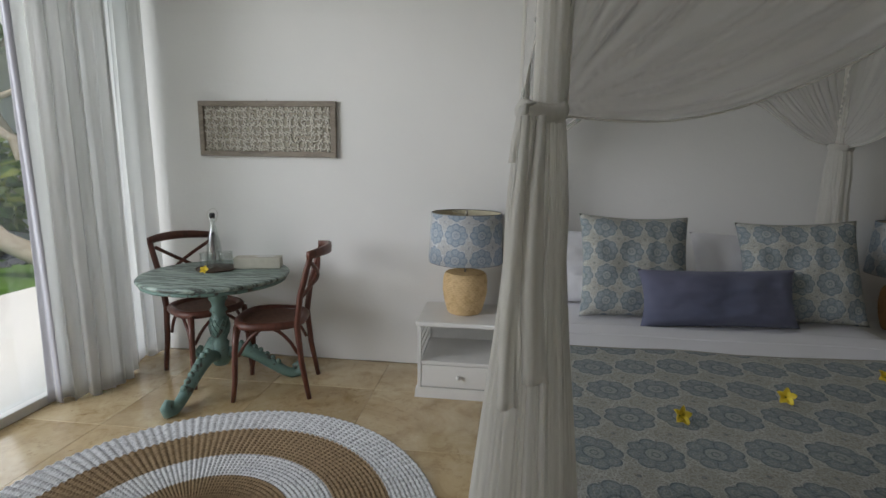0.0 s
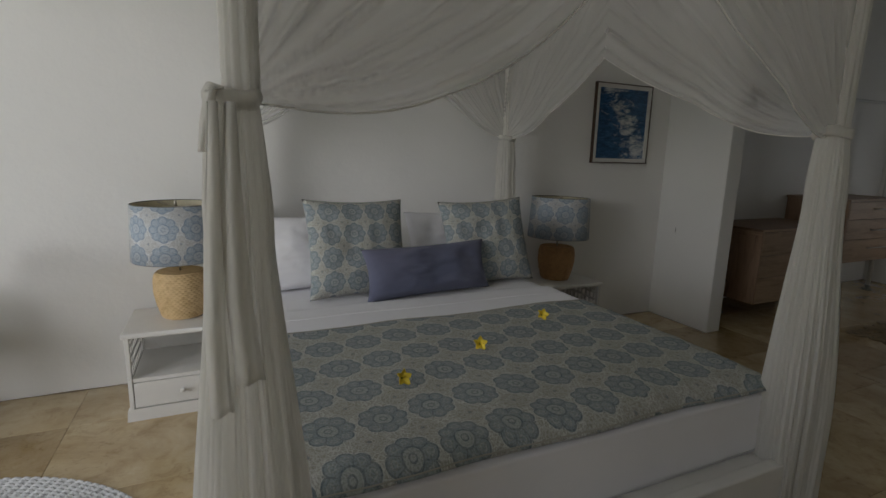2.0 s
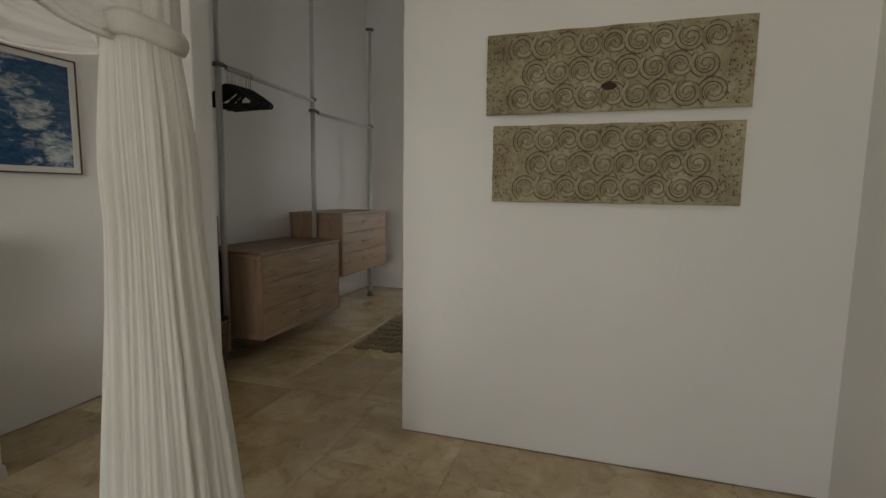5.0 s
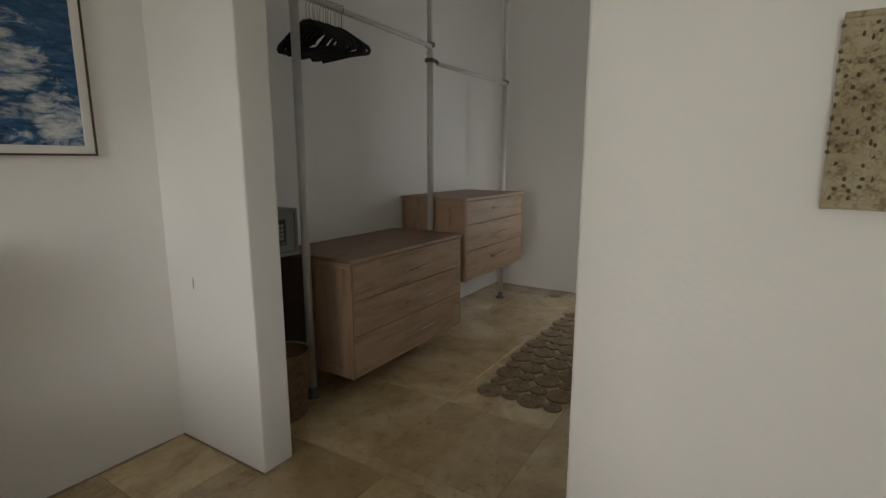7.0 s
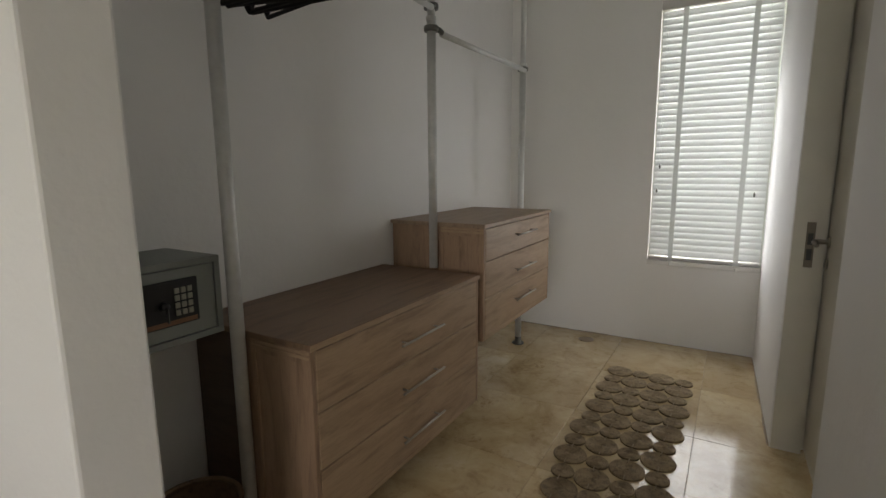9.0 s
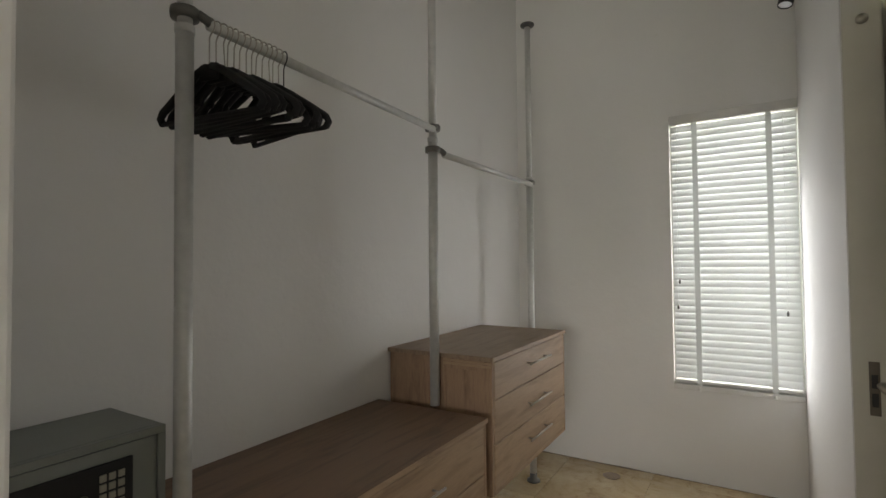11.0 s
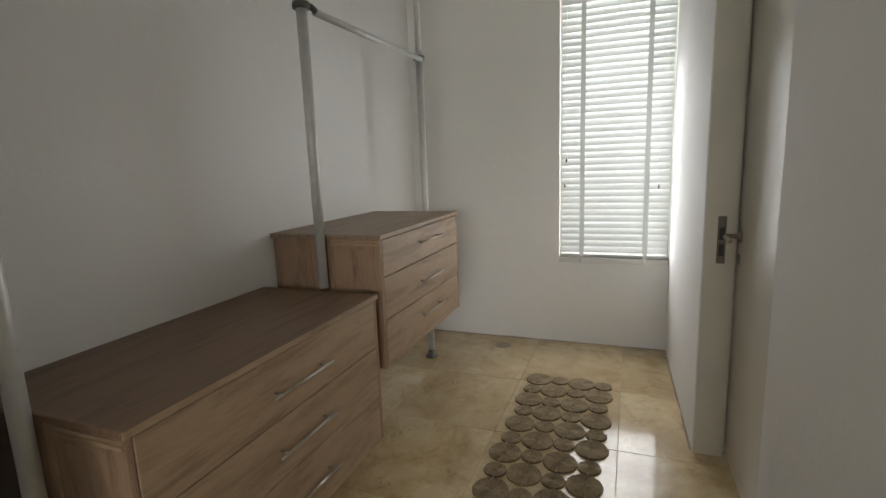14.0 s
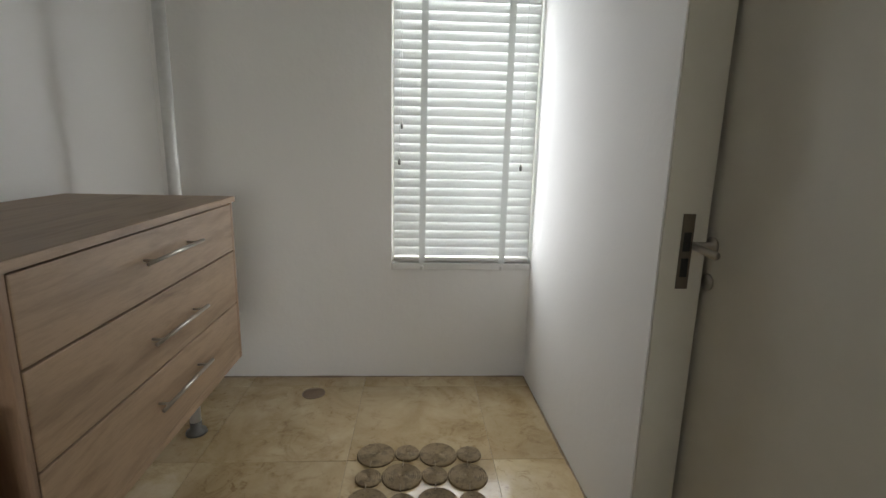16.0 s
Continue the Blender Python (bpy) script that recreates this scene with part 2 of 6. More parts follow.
def plain(name, c, rough=0.5, metal=0.0):
    k = Mat(name, rough, metal)
    v = k.coords("Object")
    k.col(k.ramp(k.noise(v, 30, 4), [(0.3, tuple(x * 0.88 for x in c)), (0.7, c)]))
    return k.bump(k.noise(v, 120, 2), 0.0006, 0.15).m


def pane_glass(name, gloss=0.07):
    """A thin flat pane: it lets the view through unbent and mirrors a little of it."""
    k = Mat(name, 0.02)
    tr = k.n("ShaderNodeBsdfTransparent")
    tr.inputs["Color"].default_value = (0.95, 0.97, 0.96, 1)
    gl = k.n("ShaderNodeBsdfGlossy")
    gl.inputs["Roughness"].default_value = 0.01
    mx = k.n("ShaderNodeMixShader")
    mx.inputs[0].default_value = gloss
    k.l(tr.outputs[0], mx.inputs[1])
    k.l(gl.outputs[0], mx.inputs[2])
    k.l(mx.outputs[0], k.t.nodes["Material Output"].inputs[0])
    return k.m


def glass(name, tint=(1, 1, 1), rough=0.0):
    k = Mat(name, rough)
    k.col(tint)
    k.b.inputs["Transmission Weight"].default_value = 1.0
    k.b.inputs["IOR"].default_value = 1.45
    return k.m


WALL = plaster("white_plaster", (0.85, 0.842, 0.82))
CEIL = plaster("ceiling_plaster", (0.80, 0.79, 0.765))
STONE = stone("travertine")
GROUT = plain("grout", (0.41, 0.325, 0.21), 0.8)
NET = cloth("mosquito_net", (0.87, 0.855, 0.815), 400, 0.58, 0.4, streak=0.4)
SHEER = cloth("sheer_mosquito_net", (0.83, 0.815, 0.785), 400, 0.45, 0.4, sheer=0.45)
CURTAIN = cloth("curtain_cotton", (0.85, 0.85, 0.84), 300, 0.55, 0.3, streak=0.25)
CORNER_SHEER = cloth("sheer_corner_curtain", (0.86, 0.86, 0.85), 300, 0.72, 0.3, sheer=0.18)
LINING = cloth("curtain_lining", (0.66, 0.655, 0.70), 300, 0.3, 0.3)
SHEET = cloth("white_bed_linen", (0.85, 0.845, 0.875), 420, 0.0, 0.8)
PRINT = medallion("printed_cotton", (0.48, 0.485, 0.46), (0.155, 0.22, 0.255), (0.075, 0.115, 0.15), (0.285, 0.26, 0.20), 0.163, 0.194, radians(-6))
PRINT_CUSHION = medallion("printed_cushion_cotton", (0.50, 0.505, 0.48), (0.15, 0.225, 0.275), (0.075, 0.12, 0.165), (0.31, 0.285, 0.22), 0.130)
PRINT_LAMP = medallion("printed_shade_cotton", (0.62, 0.645, 0.66), (0.24, 0.34, 0.46), (0.13, 0.20, 0.30), (0.46, 0.44, 0.40), 0.150)
BLUEVEL = cloth("slate_blue_cotton", (0.105, 0.122, 0.185), 260, 0, 0.6, (0.15, 0.15, 0.215))
WHITEWOOD = paint("white_painted_wood", (0.74, 0.73, 0.70), 0.45)
OAK = timber("limed_oak", (0.38, 0.26, 0.165), (0.25, 0.162, 0.098), (0.6, 1, 5), 4.0, 0.5)
OAKSIDE = timber("limed_oak_side", (0.33, 0.213, 0.138), (0.20, 0.123, 0.078), (5, 5, 0.6), 4.0, 0.5)
# the same oak, with the shade on the first chest's top put into its colour
OAKTOP = timber("shaded_oak_top", (0.215, 0.13, 0.08), (0.135, 0.077, 0.046), (0.6, 5, 1), 4.0, 0.42)
OAKTOP2 = timber("limed_oak_top", (0.30, 0.21, 0.145), (0.20, 0.135, 0.09), (0.6, 5, 1), 4.0, 0.45)
DARKWOOD = timber("dark_walnut", (0.085, 0.045, 0.028), (0.05, 0.026, 0.016), (1, 1, 4), 5.0, 0.4)
CHAIRWOOD = timber("stained_bentwood", (0.125, 0.042, 0.027), (0.07, 0.024, 0.016), (3, 3, 1), 6.0, 0.35)
ALU = plain("brushed_aluminium", (0.62, 0.62, 0.60), 0.42, 0.3)
STEEL = plain("brushed_steel", (0.48, 0.45, 0.40), 0.30, 1.0)
DARKMETAL = plain("dark_clamp_metal", (0.16, 0.16, 0.15), 0.45, 0.7)
BLACK = plain("black_plastic", (0.012, 0.012, 0.013), 0.4)
GREENPAINT = paint("worn_turquoise_paint", (0.14, 0.235, 0.205), 0.5, (0.07, 0.065, 0.052), 0.56)
GLASS = pane_glass("thin_clear_glass", 0.13)
PANE = pane_glass("window_pane_glass")


# ---- building blocks ----
def to_mesh(bm, name, smooth=False):
    me = bpy.data.meshes.new(name)
    bmesh.ops.recalc_face_normals(bm, faces=bm.faces)
    if smooth:
        for f in bm.faces:
            f.smooth = True
    bm.to_mesh(me)
    bm.free()
    return me


def part(name, bm, material, parent=None, label="", smooth=False):
    me = to_mesh(bm, name, smooth) if isinstance(bm, bmesh.types.BMesh) else bm
    if not me.materials:
        me.materials.append(material)
    ob = new(name, me)
    ob.parent = parent
    if label:
        ob["label"] = label
    return ob


def thing(name, label, category, m=None, group="", kind=""):
    ob = new(name)
    ob.empty_display_size = 0.05
    if m is not None:
        ob.matrix_basis = m
    return tagged(ob, label, category, group, kind)


def box(x0, x1, y0, y1, z0, z1, bevel=0.0, bm=None, seg=2):
    one = bmesh.new()
    bmesh.ops.create_cube(one, size=1)
    bmesh.ops.transform(one, matrix=Matrix.LocRotScale(((x0 + x1) / 2, (y0 + y1) / 2, (z0 + z1) / 2), None, (x1 - x0, y1 - y0, z1 - z0)), verts=one.verts)
    if bevel:
        bmesh.ops.bevel(one, geom=one.edges, offset=bevel, segments=seg, affect="EDGES", profile=0.5)
    return join(bm, one)


def join(bm, one, m=None):
    if m is not None:
        bmesh.ops.transform(one, matrix=m, verts=one.verts)
    if bm is None:
        return one
    me = bpy.data.meshes.new("tmp")
    one.to_mesh(me)
    one.free()
    bm.from_mesh(me)
    bpy.data.meshes.remove(me)
    return bm


def prism(outline, z0, z1, bm=None, m=None, bevel=0.0):
    """An outline in x, y drawn up from z0 to z1."""
    one = bmesh.new()
    vs = [one.verts.new((x, y, z0)) for x, y in outline]
    f = one.faces.new(vs)
    r = bmesh.ops.extrude_face_region(one, geom=[f])
    bmesh.ops.translate(one, vec=(0, 0, z1 - z0), verts=[v for v in r["geom"] if isinstance(v, bmesh.types.BMVert)])
    if bevel:
        bmesh.ops.bevel(one, geom=one.edges, offset=bevel, segments=2, affect="EDGES", profile=0.5)
    return join(bm, one, m)


def lathe(profile, seg=32, bm=None, m=None, uv=None):
    """Turned round z. profile: (radius, height) from bottom to top."""
    one = bmesh.new()
    lay = one.loops.layers.uv.new("uv")
    rings = []
    for r, z in profile:
        rings.append([one.verts.new((r * math.cos(2 * math.pi * i / seg), r * math.sin(2 * math.pi * i / seg), z)) for i in range(seg)] if r > 1e-6 else [one.verts.new((0, 0, z))])
    for a, b in zip(rings, rings[1:]):
        for i in range(seg):
            j = (i + 1) % seg
            if len(a) == 1 and len(b) == 1:
                continue
            if len(a) == 1:
                vs, us = (a[0], b[j], b[i]), (i, i + 1, i)
            elif len(b) == 1:
                vs, us = (a[i], a[j], b[0]), (i, i + 1, i)
            else:
                vs, us = (a[i], a[j], b[j], b[i]), (i, i + 1, i + 1, i)
            f = one.faces.new(vs)
            if uv:
                for lp, u in zip(f.loops, us):
                    lp[lay].uv = (u / seg * uv, lp.vert.co.z)
    return join(bm, one, m)


def tube(points, radius, seg=8, bm=None, closed=False, taper=None):
    """A round bar along points."""
    one = bmesh.new()
    pts = [Vector(p) for p in points]
    n = len(pts)
    rings = []
    side = None
    for i, p in enumerate(pts):
        a, b = pts[i - 1] if (i or closed) else p, pts[(i + 1) % n] if (i < n - 1 or closed) else p
        d = (b - a).normalized()
        if side is None:
            side = d.orthogonal().normalized()
        side = (side - d * side.dot(d)).normalized()
        up = d.cross(side)
        r = radius if taper is None else radius * taper[i]
        rings.append([one.verts.new(p + r * (math.cos(2 * math.pi * k / seg) * side + math.sin(2 * math.pi * k / seg) * up)) for k in range(seg)])
    for i in range(n if closed else n - 1):
        a, b = rings[i], rings[(i + 1) % n]
        for k in range(seg):
            one.faces.new((a[k], a[(k + 1) % seg], b[(k + 1) % seg], b[k]))
    if not closed:
        one.faces.new(rings[0][::-1])
        one.faces.new(rings[-1])
    return join(bm, one)


def surface(fn, nu, nv, bm=None, wrap=False, uv=None):
    """A sheet: fn(u, v) gives a place, u and v from 0 to 1; uv(u, v) its cloth coordinates."""
    one = bmesh.new()
    lay = one.loops.layers.uv.new("uv")
    grid = [[one.verts.new(fn(i / nu, j / nv)) for i in range(nu if wrap else nu + 1)] for j in range(nv + 1)]
    for j in range(nv):
        for i in range(nu):
            k = (i + 1) % nu if wrap else i + 1
            f = one.faces.new((grid[j][i], grid[j][k], grid[j + 1][k], grid[j + 1][i]))
            f.smooth = True
            if uv:
                for lp, (a, b) in zip(f.loops, ((i, j), (i + 1, j), (i + 1, j + 1), (i, j + 1))):
                    lp[lay].uv = uv(a / nu, b / nv)
    return join(bm, one)


def solid(ob, thickness, offset=-1.0):
    m = ob.modifiers.new("thickness", "SOLIDIFY")
    m.thickness, m.offset = thickness, offset
    return ob


def smooth01(x):
    x = min(1.0, max(0.0, x))
    return x * x * (3 - 2 * x)


# ---- structure ----
CEILING, POLE_TOP = 4.1, 3.36
BACK, FRONT, LEFT, PANEL, FAR = 3.5, -0.62, -2.52, 4.0, 7.85
CLOSET_BACK = 3.57


DOOR0, DOOR1, SKIN = 5.44, 6.49, 0.13


def right_wall(x):
    """The closet's long wall runs a little out of square."""
    return 1.458 + 0.0314 * (x - 4.0)


def structure(name, bm, material, label, category):
    return tagged(part(name, bm, material), label, category, kind="structure")


structure("wall_north", box(-2.9, 4.0, BACK, BACK + 0.2, 0, CEILING), WALL, "white lime-plastered bedroom wall behind the bed", "wall")
structure("wall_south", box(-2.9, 4.0, FRONT - 0.2, FRONT, 0, CEILING), WALL, "white lime-plastered bedroom wall beside the cabinet", "wall")
w = prism([(4.0, FRONT - 0.2), (4.0, right_wall(4.0)), (DOOR0, right_wall(DOOR0)), (DOOR0, right_wall(DOOR0) - SKIN), (4.16, right_wall(4.16) - SKIN), (4.16, FRONT - 0.2)], 0, CEILING, bevel=0.008)
structure("wall_east", w, WALL, "white plastered partition wall with rounded edge", "wall")
stub = structure("wall_stub", box(4.0, 4.163, 2.853, BACK + 0.2, 0, CEILING, 0.008), WALL, "white plastered wall stub beside the closet opening", "wall")
structure("wall_closet_north", box(4.163, 8.05, CLOSET_BACK, CLOSET_BACK + 0.2, 0, CEILING), WALL, "white plastered closet wall behind the chests", "wall")
y0 = right_wall(DOOR1)
w = prism([(DOOR1, y0 - SKIN), (DOOR1, y0), (FAR, right_wall(FAR)), (FAR, right_wall(FAR) - SKIN)], 0, CEILING)
prism([(DOOR0, right_wall(DOOR0) - SKIN), (DOOR0, right_wall(DOOR0)), (DOOR1, y0), (DOOR1, y0 - SKIN)], 2.68, CEILING, w)
structure("wall_closet_south", w, WALL, "white plastered closet wall with a tall doorway", "wall")
WY0, WY1, WZ0, WZ1 = 1.58, 2.365, 0.69, 2.66
w = box(FAR, FAR + 0.2, WY1, CLOSET_BACK + 0.2, 0, CEILING)
box(FAR, FAR + 0.2, 1.2, WY0, 0, CEILING, bm=w)
box(FAR, FAR + 0.2, WY0, WY1, 0, WZ0, bm=w)
box(FAR, FAR + 0.2, WY0, WY1, WZ1, CEILING, bm=w)
structure("wall_closet_east", w, WALL, "white plastered closet end wall around the window", "wall")
w = box(LEFT - 0.2, LEFT - 0.02, 3.46, BACK, 0, CEILING)
box(LEFT - 0.2, LEFT - 0.02, FRONT, -0.45, 0, CEILING, bm=w)
box(LEFT - 0.2, LEFT - 0.02, -0.45, 3.46, 2.95, CEILING, bm=w)
structure("wall_west", w, WALL, "white plastered wall round the wide glass door", "wall")
structure("ceiling", box(-2.9, 8.05, FRONT - 0.2, CLOSET_BACK + 0.2, CEILING, CEILING + 0.15), CEIL, "plain white plastered ceiling", "ceiling")
floor = structure("floor", prism([(LEFT - 0.1, FRONT - 0.2), (4.16, FRONT - 0.2), (4.16, 1.22), (8.05, 1.22), (8.05, CLOSET_BACK + 0.2), (LEFT - 0.1, CLOSET_BACK + 0.2)], -0.12, -0.004), GROUT, "travertine slab floor in warm beige with thin joints", "floor")

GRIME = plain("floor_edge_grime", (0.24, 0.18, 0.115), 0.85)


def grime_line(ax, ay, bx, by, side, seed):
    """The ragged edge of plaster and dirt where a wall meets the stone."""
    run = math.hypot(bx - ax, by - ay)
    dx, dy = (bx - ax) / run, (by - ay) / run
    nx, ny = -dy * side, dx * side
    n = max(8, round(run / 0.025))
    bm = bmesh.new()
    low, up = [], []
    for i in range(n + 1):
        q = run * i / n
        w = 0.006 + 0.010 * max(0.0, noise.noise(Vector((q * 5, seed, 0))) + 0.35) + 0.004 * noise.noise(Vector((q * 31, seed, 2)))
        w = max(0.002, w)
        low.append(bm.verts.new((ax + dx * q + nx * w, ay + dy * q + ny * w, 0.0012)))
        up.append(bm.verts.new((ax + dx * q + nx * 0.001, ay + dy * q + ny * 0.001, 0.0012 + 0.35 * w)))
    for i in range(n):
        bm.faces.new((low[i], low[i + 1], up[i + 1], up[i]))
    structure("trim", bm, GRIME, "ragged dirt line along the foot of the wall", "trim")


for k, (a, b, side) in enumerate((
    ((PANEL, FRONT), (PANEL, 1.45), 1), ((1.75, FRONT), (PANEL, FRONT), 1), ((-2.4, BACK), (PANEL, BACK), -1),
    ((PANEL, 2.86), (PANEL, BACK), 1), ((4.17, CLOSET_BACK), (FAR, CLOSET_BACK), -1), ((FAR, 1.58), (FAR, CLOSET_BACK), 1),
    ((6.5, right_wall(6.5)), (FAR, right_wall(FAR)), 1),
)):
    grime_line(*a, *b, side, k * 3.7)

# ---- windows and doors ----
def sliding_door():
    d = thing("window_1", "wide sliding glass door with white frame onto the terrace", "glass door", kind="structure")
    part("door_track", box(LEFT - 0.08, LEFT + 0.03, -0.45, 3.46, 0.0, 0.06, 0.006), WHITEWOOD, d)
    part("head_frame", box(LEFT - 0.08, LEFT + 0.03, -0.45, 3.46, 2.89, 2.95, 0.006), WHITEWOOD, d)
    for y in (-0.45, 3.40):
        part("side_frame", box(LEFT - 0.06, LEFT + 0.01, y, y + 0.06, 0.06, 2.89, 0.006), WHITEWOOD, d)
    g = part("pane", box(LEFT - 0.03, LEFT - 0.022, -0.39, 3.40, 0.06, 2.89), PANE, d)
    g.visible_shadow = False


def closet_window():
    d = thing("window_2", "tall white framed closet window behind the blind", "window", kind="structure")
    x0 = FAR + 0.06
    f = box(x0, x0 + 0.05, WY0, WY0 + 0.04, WZ0, WZ1)
    box(x0, x0 + 0.05, WY1 - 0.04, WY1, WZ0, WZ1, bm=f)
    box(x0, x0 + 0.05, WY0 + 0.04, WY1 - 0.04, WZ0, WZ0 + 0.04, bm=f)
    box(x0, x0 + 0.05, WY0 + 0.04, WY1 - 0.04, WZ1 - 0.04, WZ1, bm=f)
    part("window_frame", f, WHITEWOOD, d)
    p = part("pane", box(x0 + 0.02, x0 + 0.026, WY0 + 0.04, WY1 - 0.04, WZ0 + 0.04, WZ1 - 0.04), PANE, d)
    p.visible_shadow = False
    part("window_sill", box(FAR - 0.012, FAR + 0.06, WY0 + 0.002, WY1, WZ0 - 0.035, WZ0 + 0.004, 0.004), WHITEWOOD, d)


SLAT = cloth("white_slat", (0.84, 0.85, 0.85), 60, 0.27)
TAPE = cloth("blind_tape", (0.83, 0.84, 0.83), 200, 0.5)


def blind():
    d = thing("window_blind", "white slatted venetian blind lowered over the closet window", "blind")
    n, hw = 6, (WY1 - WY0) / 2 - 0.012
    rim = [((i / n - 0.5) * 0.056, 0.0045 * (1 - (2 * i / n - 1) ** 2)) for i in range(n + 1)]
    loop = rim + [(x, z - 0.0022) for x, z in reversed(rim)]
    one = prism(loop, -hw, hw, m=Matrix(((1, 0, 0, 0), (0, 0, 1, 0), (0, 1, 0, 0), (0, 0, 0, 1))))
    bmesh.ops.recalc_face_normals(one, faces=one.faces[:])
    slat = to_mesh(one, "slat")
    slat.materials.append(SLAT)
    yc, x = (WY0 + WY1) / 2, FAR + 0.028
    z = WZ0 + 0.07
    while z < WZ1 - 0.07:
        s = new("slat", slat)
        s.parent = d
        s.matrix_basis = pose(x, yc, z, 0, -70, 0)
        z += 0.0475
    part("head_rail", box(x - 0.040, x + 0.03, WY0 + 0.003, WY1 - 0.003, WZ1 - 0.065, WZ1 - 0.001, 0.004), WHITEWOOD, d)
    part("bottom_rail", box(x - 0.027, x + 0.027, WY0 + 0.012, WY1 - 0.012, WZ0 + 0.012, WZ0 + 0.034, 0.006), WHITEWOOD, d)
    for y in (1.745, 2.195):
        part("ladder_tape", box(x - 0.0335, x - 0.032, y - 0.017, y + 0.017, WZ0 - 0.02, WZ1 - 0.06), TAPE, d)
        part("tape_button", lathe([(0, 0), (0.012, 0), (0.013, 0.02), (0.006, 0.03), (0, 0.03)], 10, m=pose(x - 0.034, y, WZ0 - 0.035)), WHITEWOOD, d)
    for y, z in ((2.31, 1.44), (2.322, 1.253), (1.665, 1.232)):
        part("cord", tube([(x - 0.04, y, WZ1 - 0.06), (x - 0.04, y, z)], 0.0012, 5), SLAT, d)
        part("cord_knob", lathe([(0, 0), (0.007, 0.004), (0.008, 0.02), (0.004, 0.034), (0, 0.036)], 10, m=pose(x - 0.04, y, z - 0.02)), DARKMETAL, d, "small dark pull knob", True)


DOORPAINT = paint("cream_gloss_paint", (0.66, 0.635, 0.555), 0.36)


def lever(parent, x, y, z):
    h = part("handle", lathe([(0, 0), (0.026, 0), (0.026, 0.008), (0.011, 0.010), (0.011, 0.058), (0, 0.058)], 20, m=pose(x, y, z, -90, 0, 0)), STEEL, parent, "brushed steel lever handle", True)
    part("lever_bar", tube([(x, y + 0.05, z), (x - 0.02, y + 0.063, z), (x - 0.12, y + 0.063, z - 0.003)], 0.0105, 10), STEEL, h, smooth=True)
    part("key_rosette", lathe([(0, 0), (0.024, 0), (0.024, 0.008), (0.006, 0.010), (0, 0.008)], 20, m=pose(x, y, z - 0.105, -90, 0, 0)), STEEL, parent, "round steel key rosette", True)


def closet_door():
    d = thing("door_1", "cream painted closet door standing slightly ajar", "door", kind="structure")
    leaf = part("door_leaf", box(0.0, 1.11, -0.04, 0.0, 0.012, 2.665, 0.003), DOORPAINT, d)
    leaf.matrix_basis = pose(DOOR0 - 0.02, 1.3705, 0, 0, 0, 1.05)
    lever(d, 6.472, 1.3897, 1.083)
    yj = right_wall(DOOR1)
    part("door_frame", box(DOOR1 - 0.0085, DOOR1 - 0.001, yj - SKIN, yj - 0.004, 0.0, 2.68), DOORPAINT, d)
    # rebate behind the wall that the leaf closes into
    part("door_stop", box(6.534, 6.58, yj - SKIN - 0.085, yj - SKIN - 0.0005, 0.0, 2.68, 0.002), DOORPAINT, d)
    part("head_jamb", box(DOOR0, DOOR1 - 0.009, yj - SKIN, yj - 0.04, 2.672, 2.679), DOORPAINT, d)
    plate = part("strike_plate", box(DOOR1 - 0.0115, DOOR1 - 0.008, yj - 0.090, yj - 0.055, 0.955, 1.172, 0.001), plain("aged_bronze", (0.17, 0.145, 0.115), 0.38, 0.8), d, "aged bronze strike plate in the door frame")
    for z in (0.99, 1.065):
        part("keep_hole", box(DOOR1 - 0.0123, DOOR1 - 0.0113, yj - 0.083, yj - 0.062, z, z + 0.055), BLACK, plate)
    part("ball_catch", lathe([(0, 0), (0.022, 0), (0.022, 0.004), (0.008, 0.005), (0, 0.012)], 16, m=pose(DOOR1 - 0.009, yj - 0.07, 2.58, 0, -90, 0)), STEEL, d, smooth=True)


sliding_door()
closet_window()
blind()
closet_door()


# ---- closet ----
def rounded_box(name, dims, mat, parent, label="", bevel=0.004):
    return part(name, box(*dims, bevel), mat, parent, label)


def bar_handle(parent, x0, x1, y, z):
    h = part("handle", tube([(x0, y - 0.034, z), (x1, y - 0.034, z)], 0.0055, 8), STEEL, parent, "brushed steel bar handle", True)
    for x in (x0 + 0.04, x1 - 0.04):
        part("handle_post", tube([(x, y - 0.034, z), (x, y, z)], 0.0042, 8), STEEL, h, smooth=True)


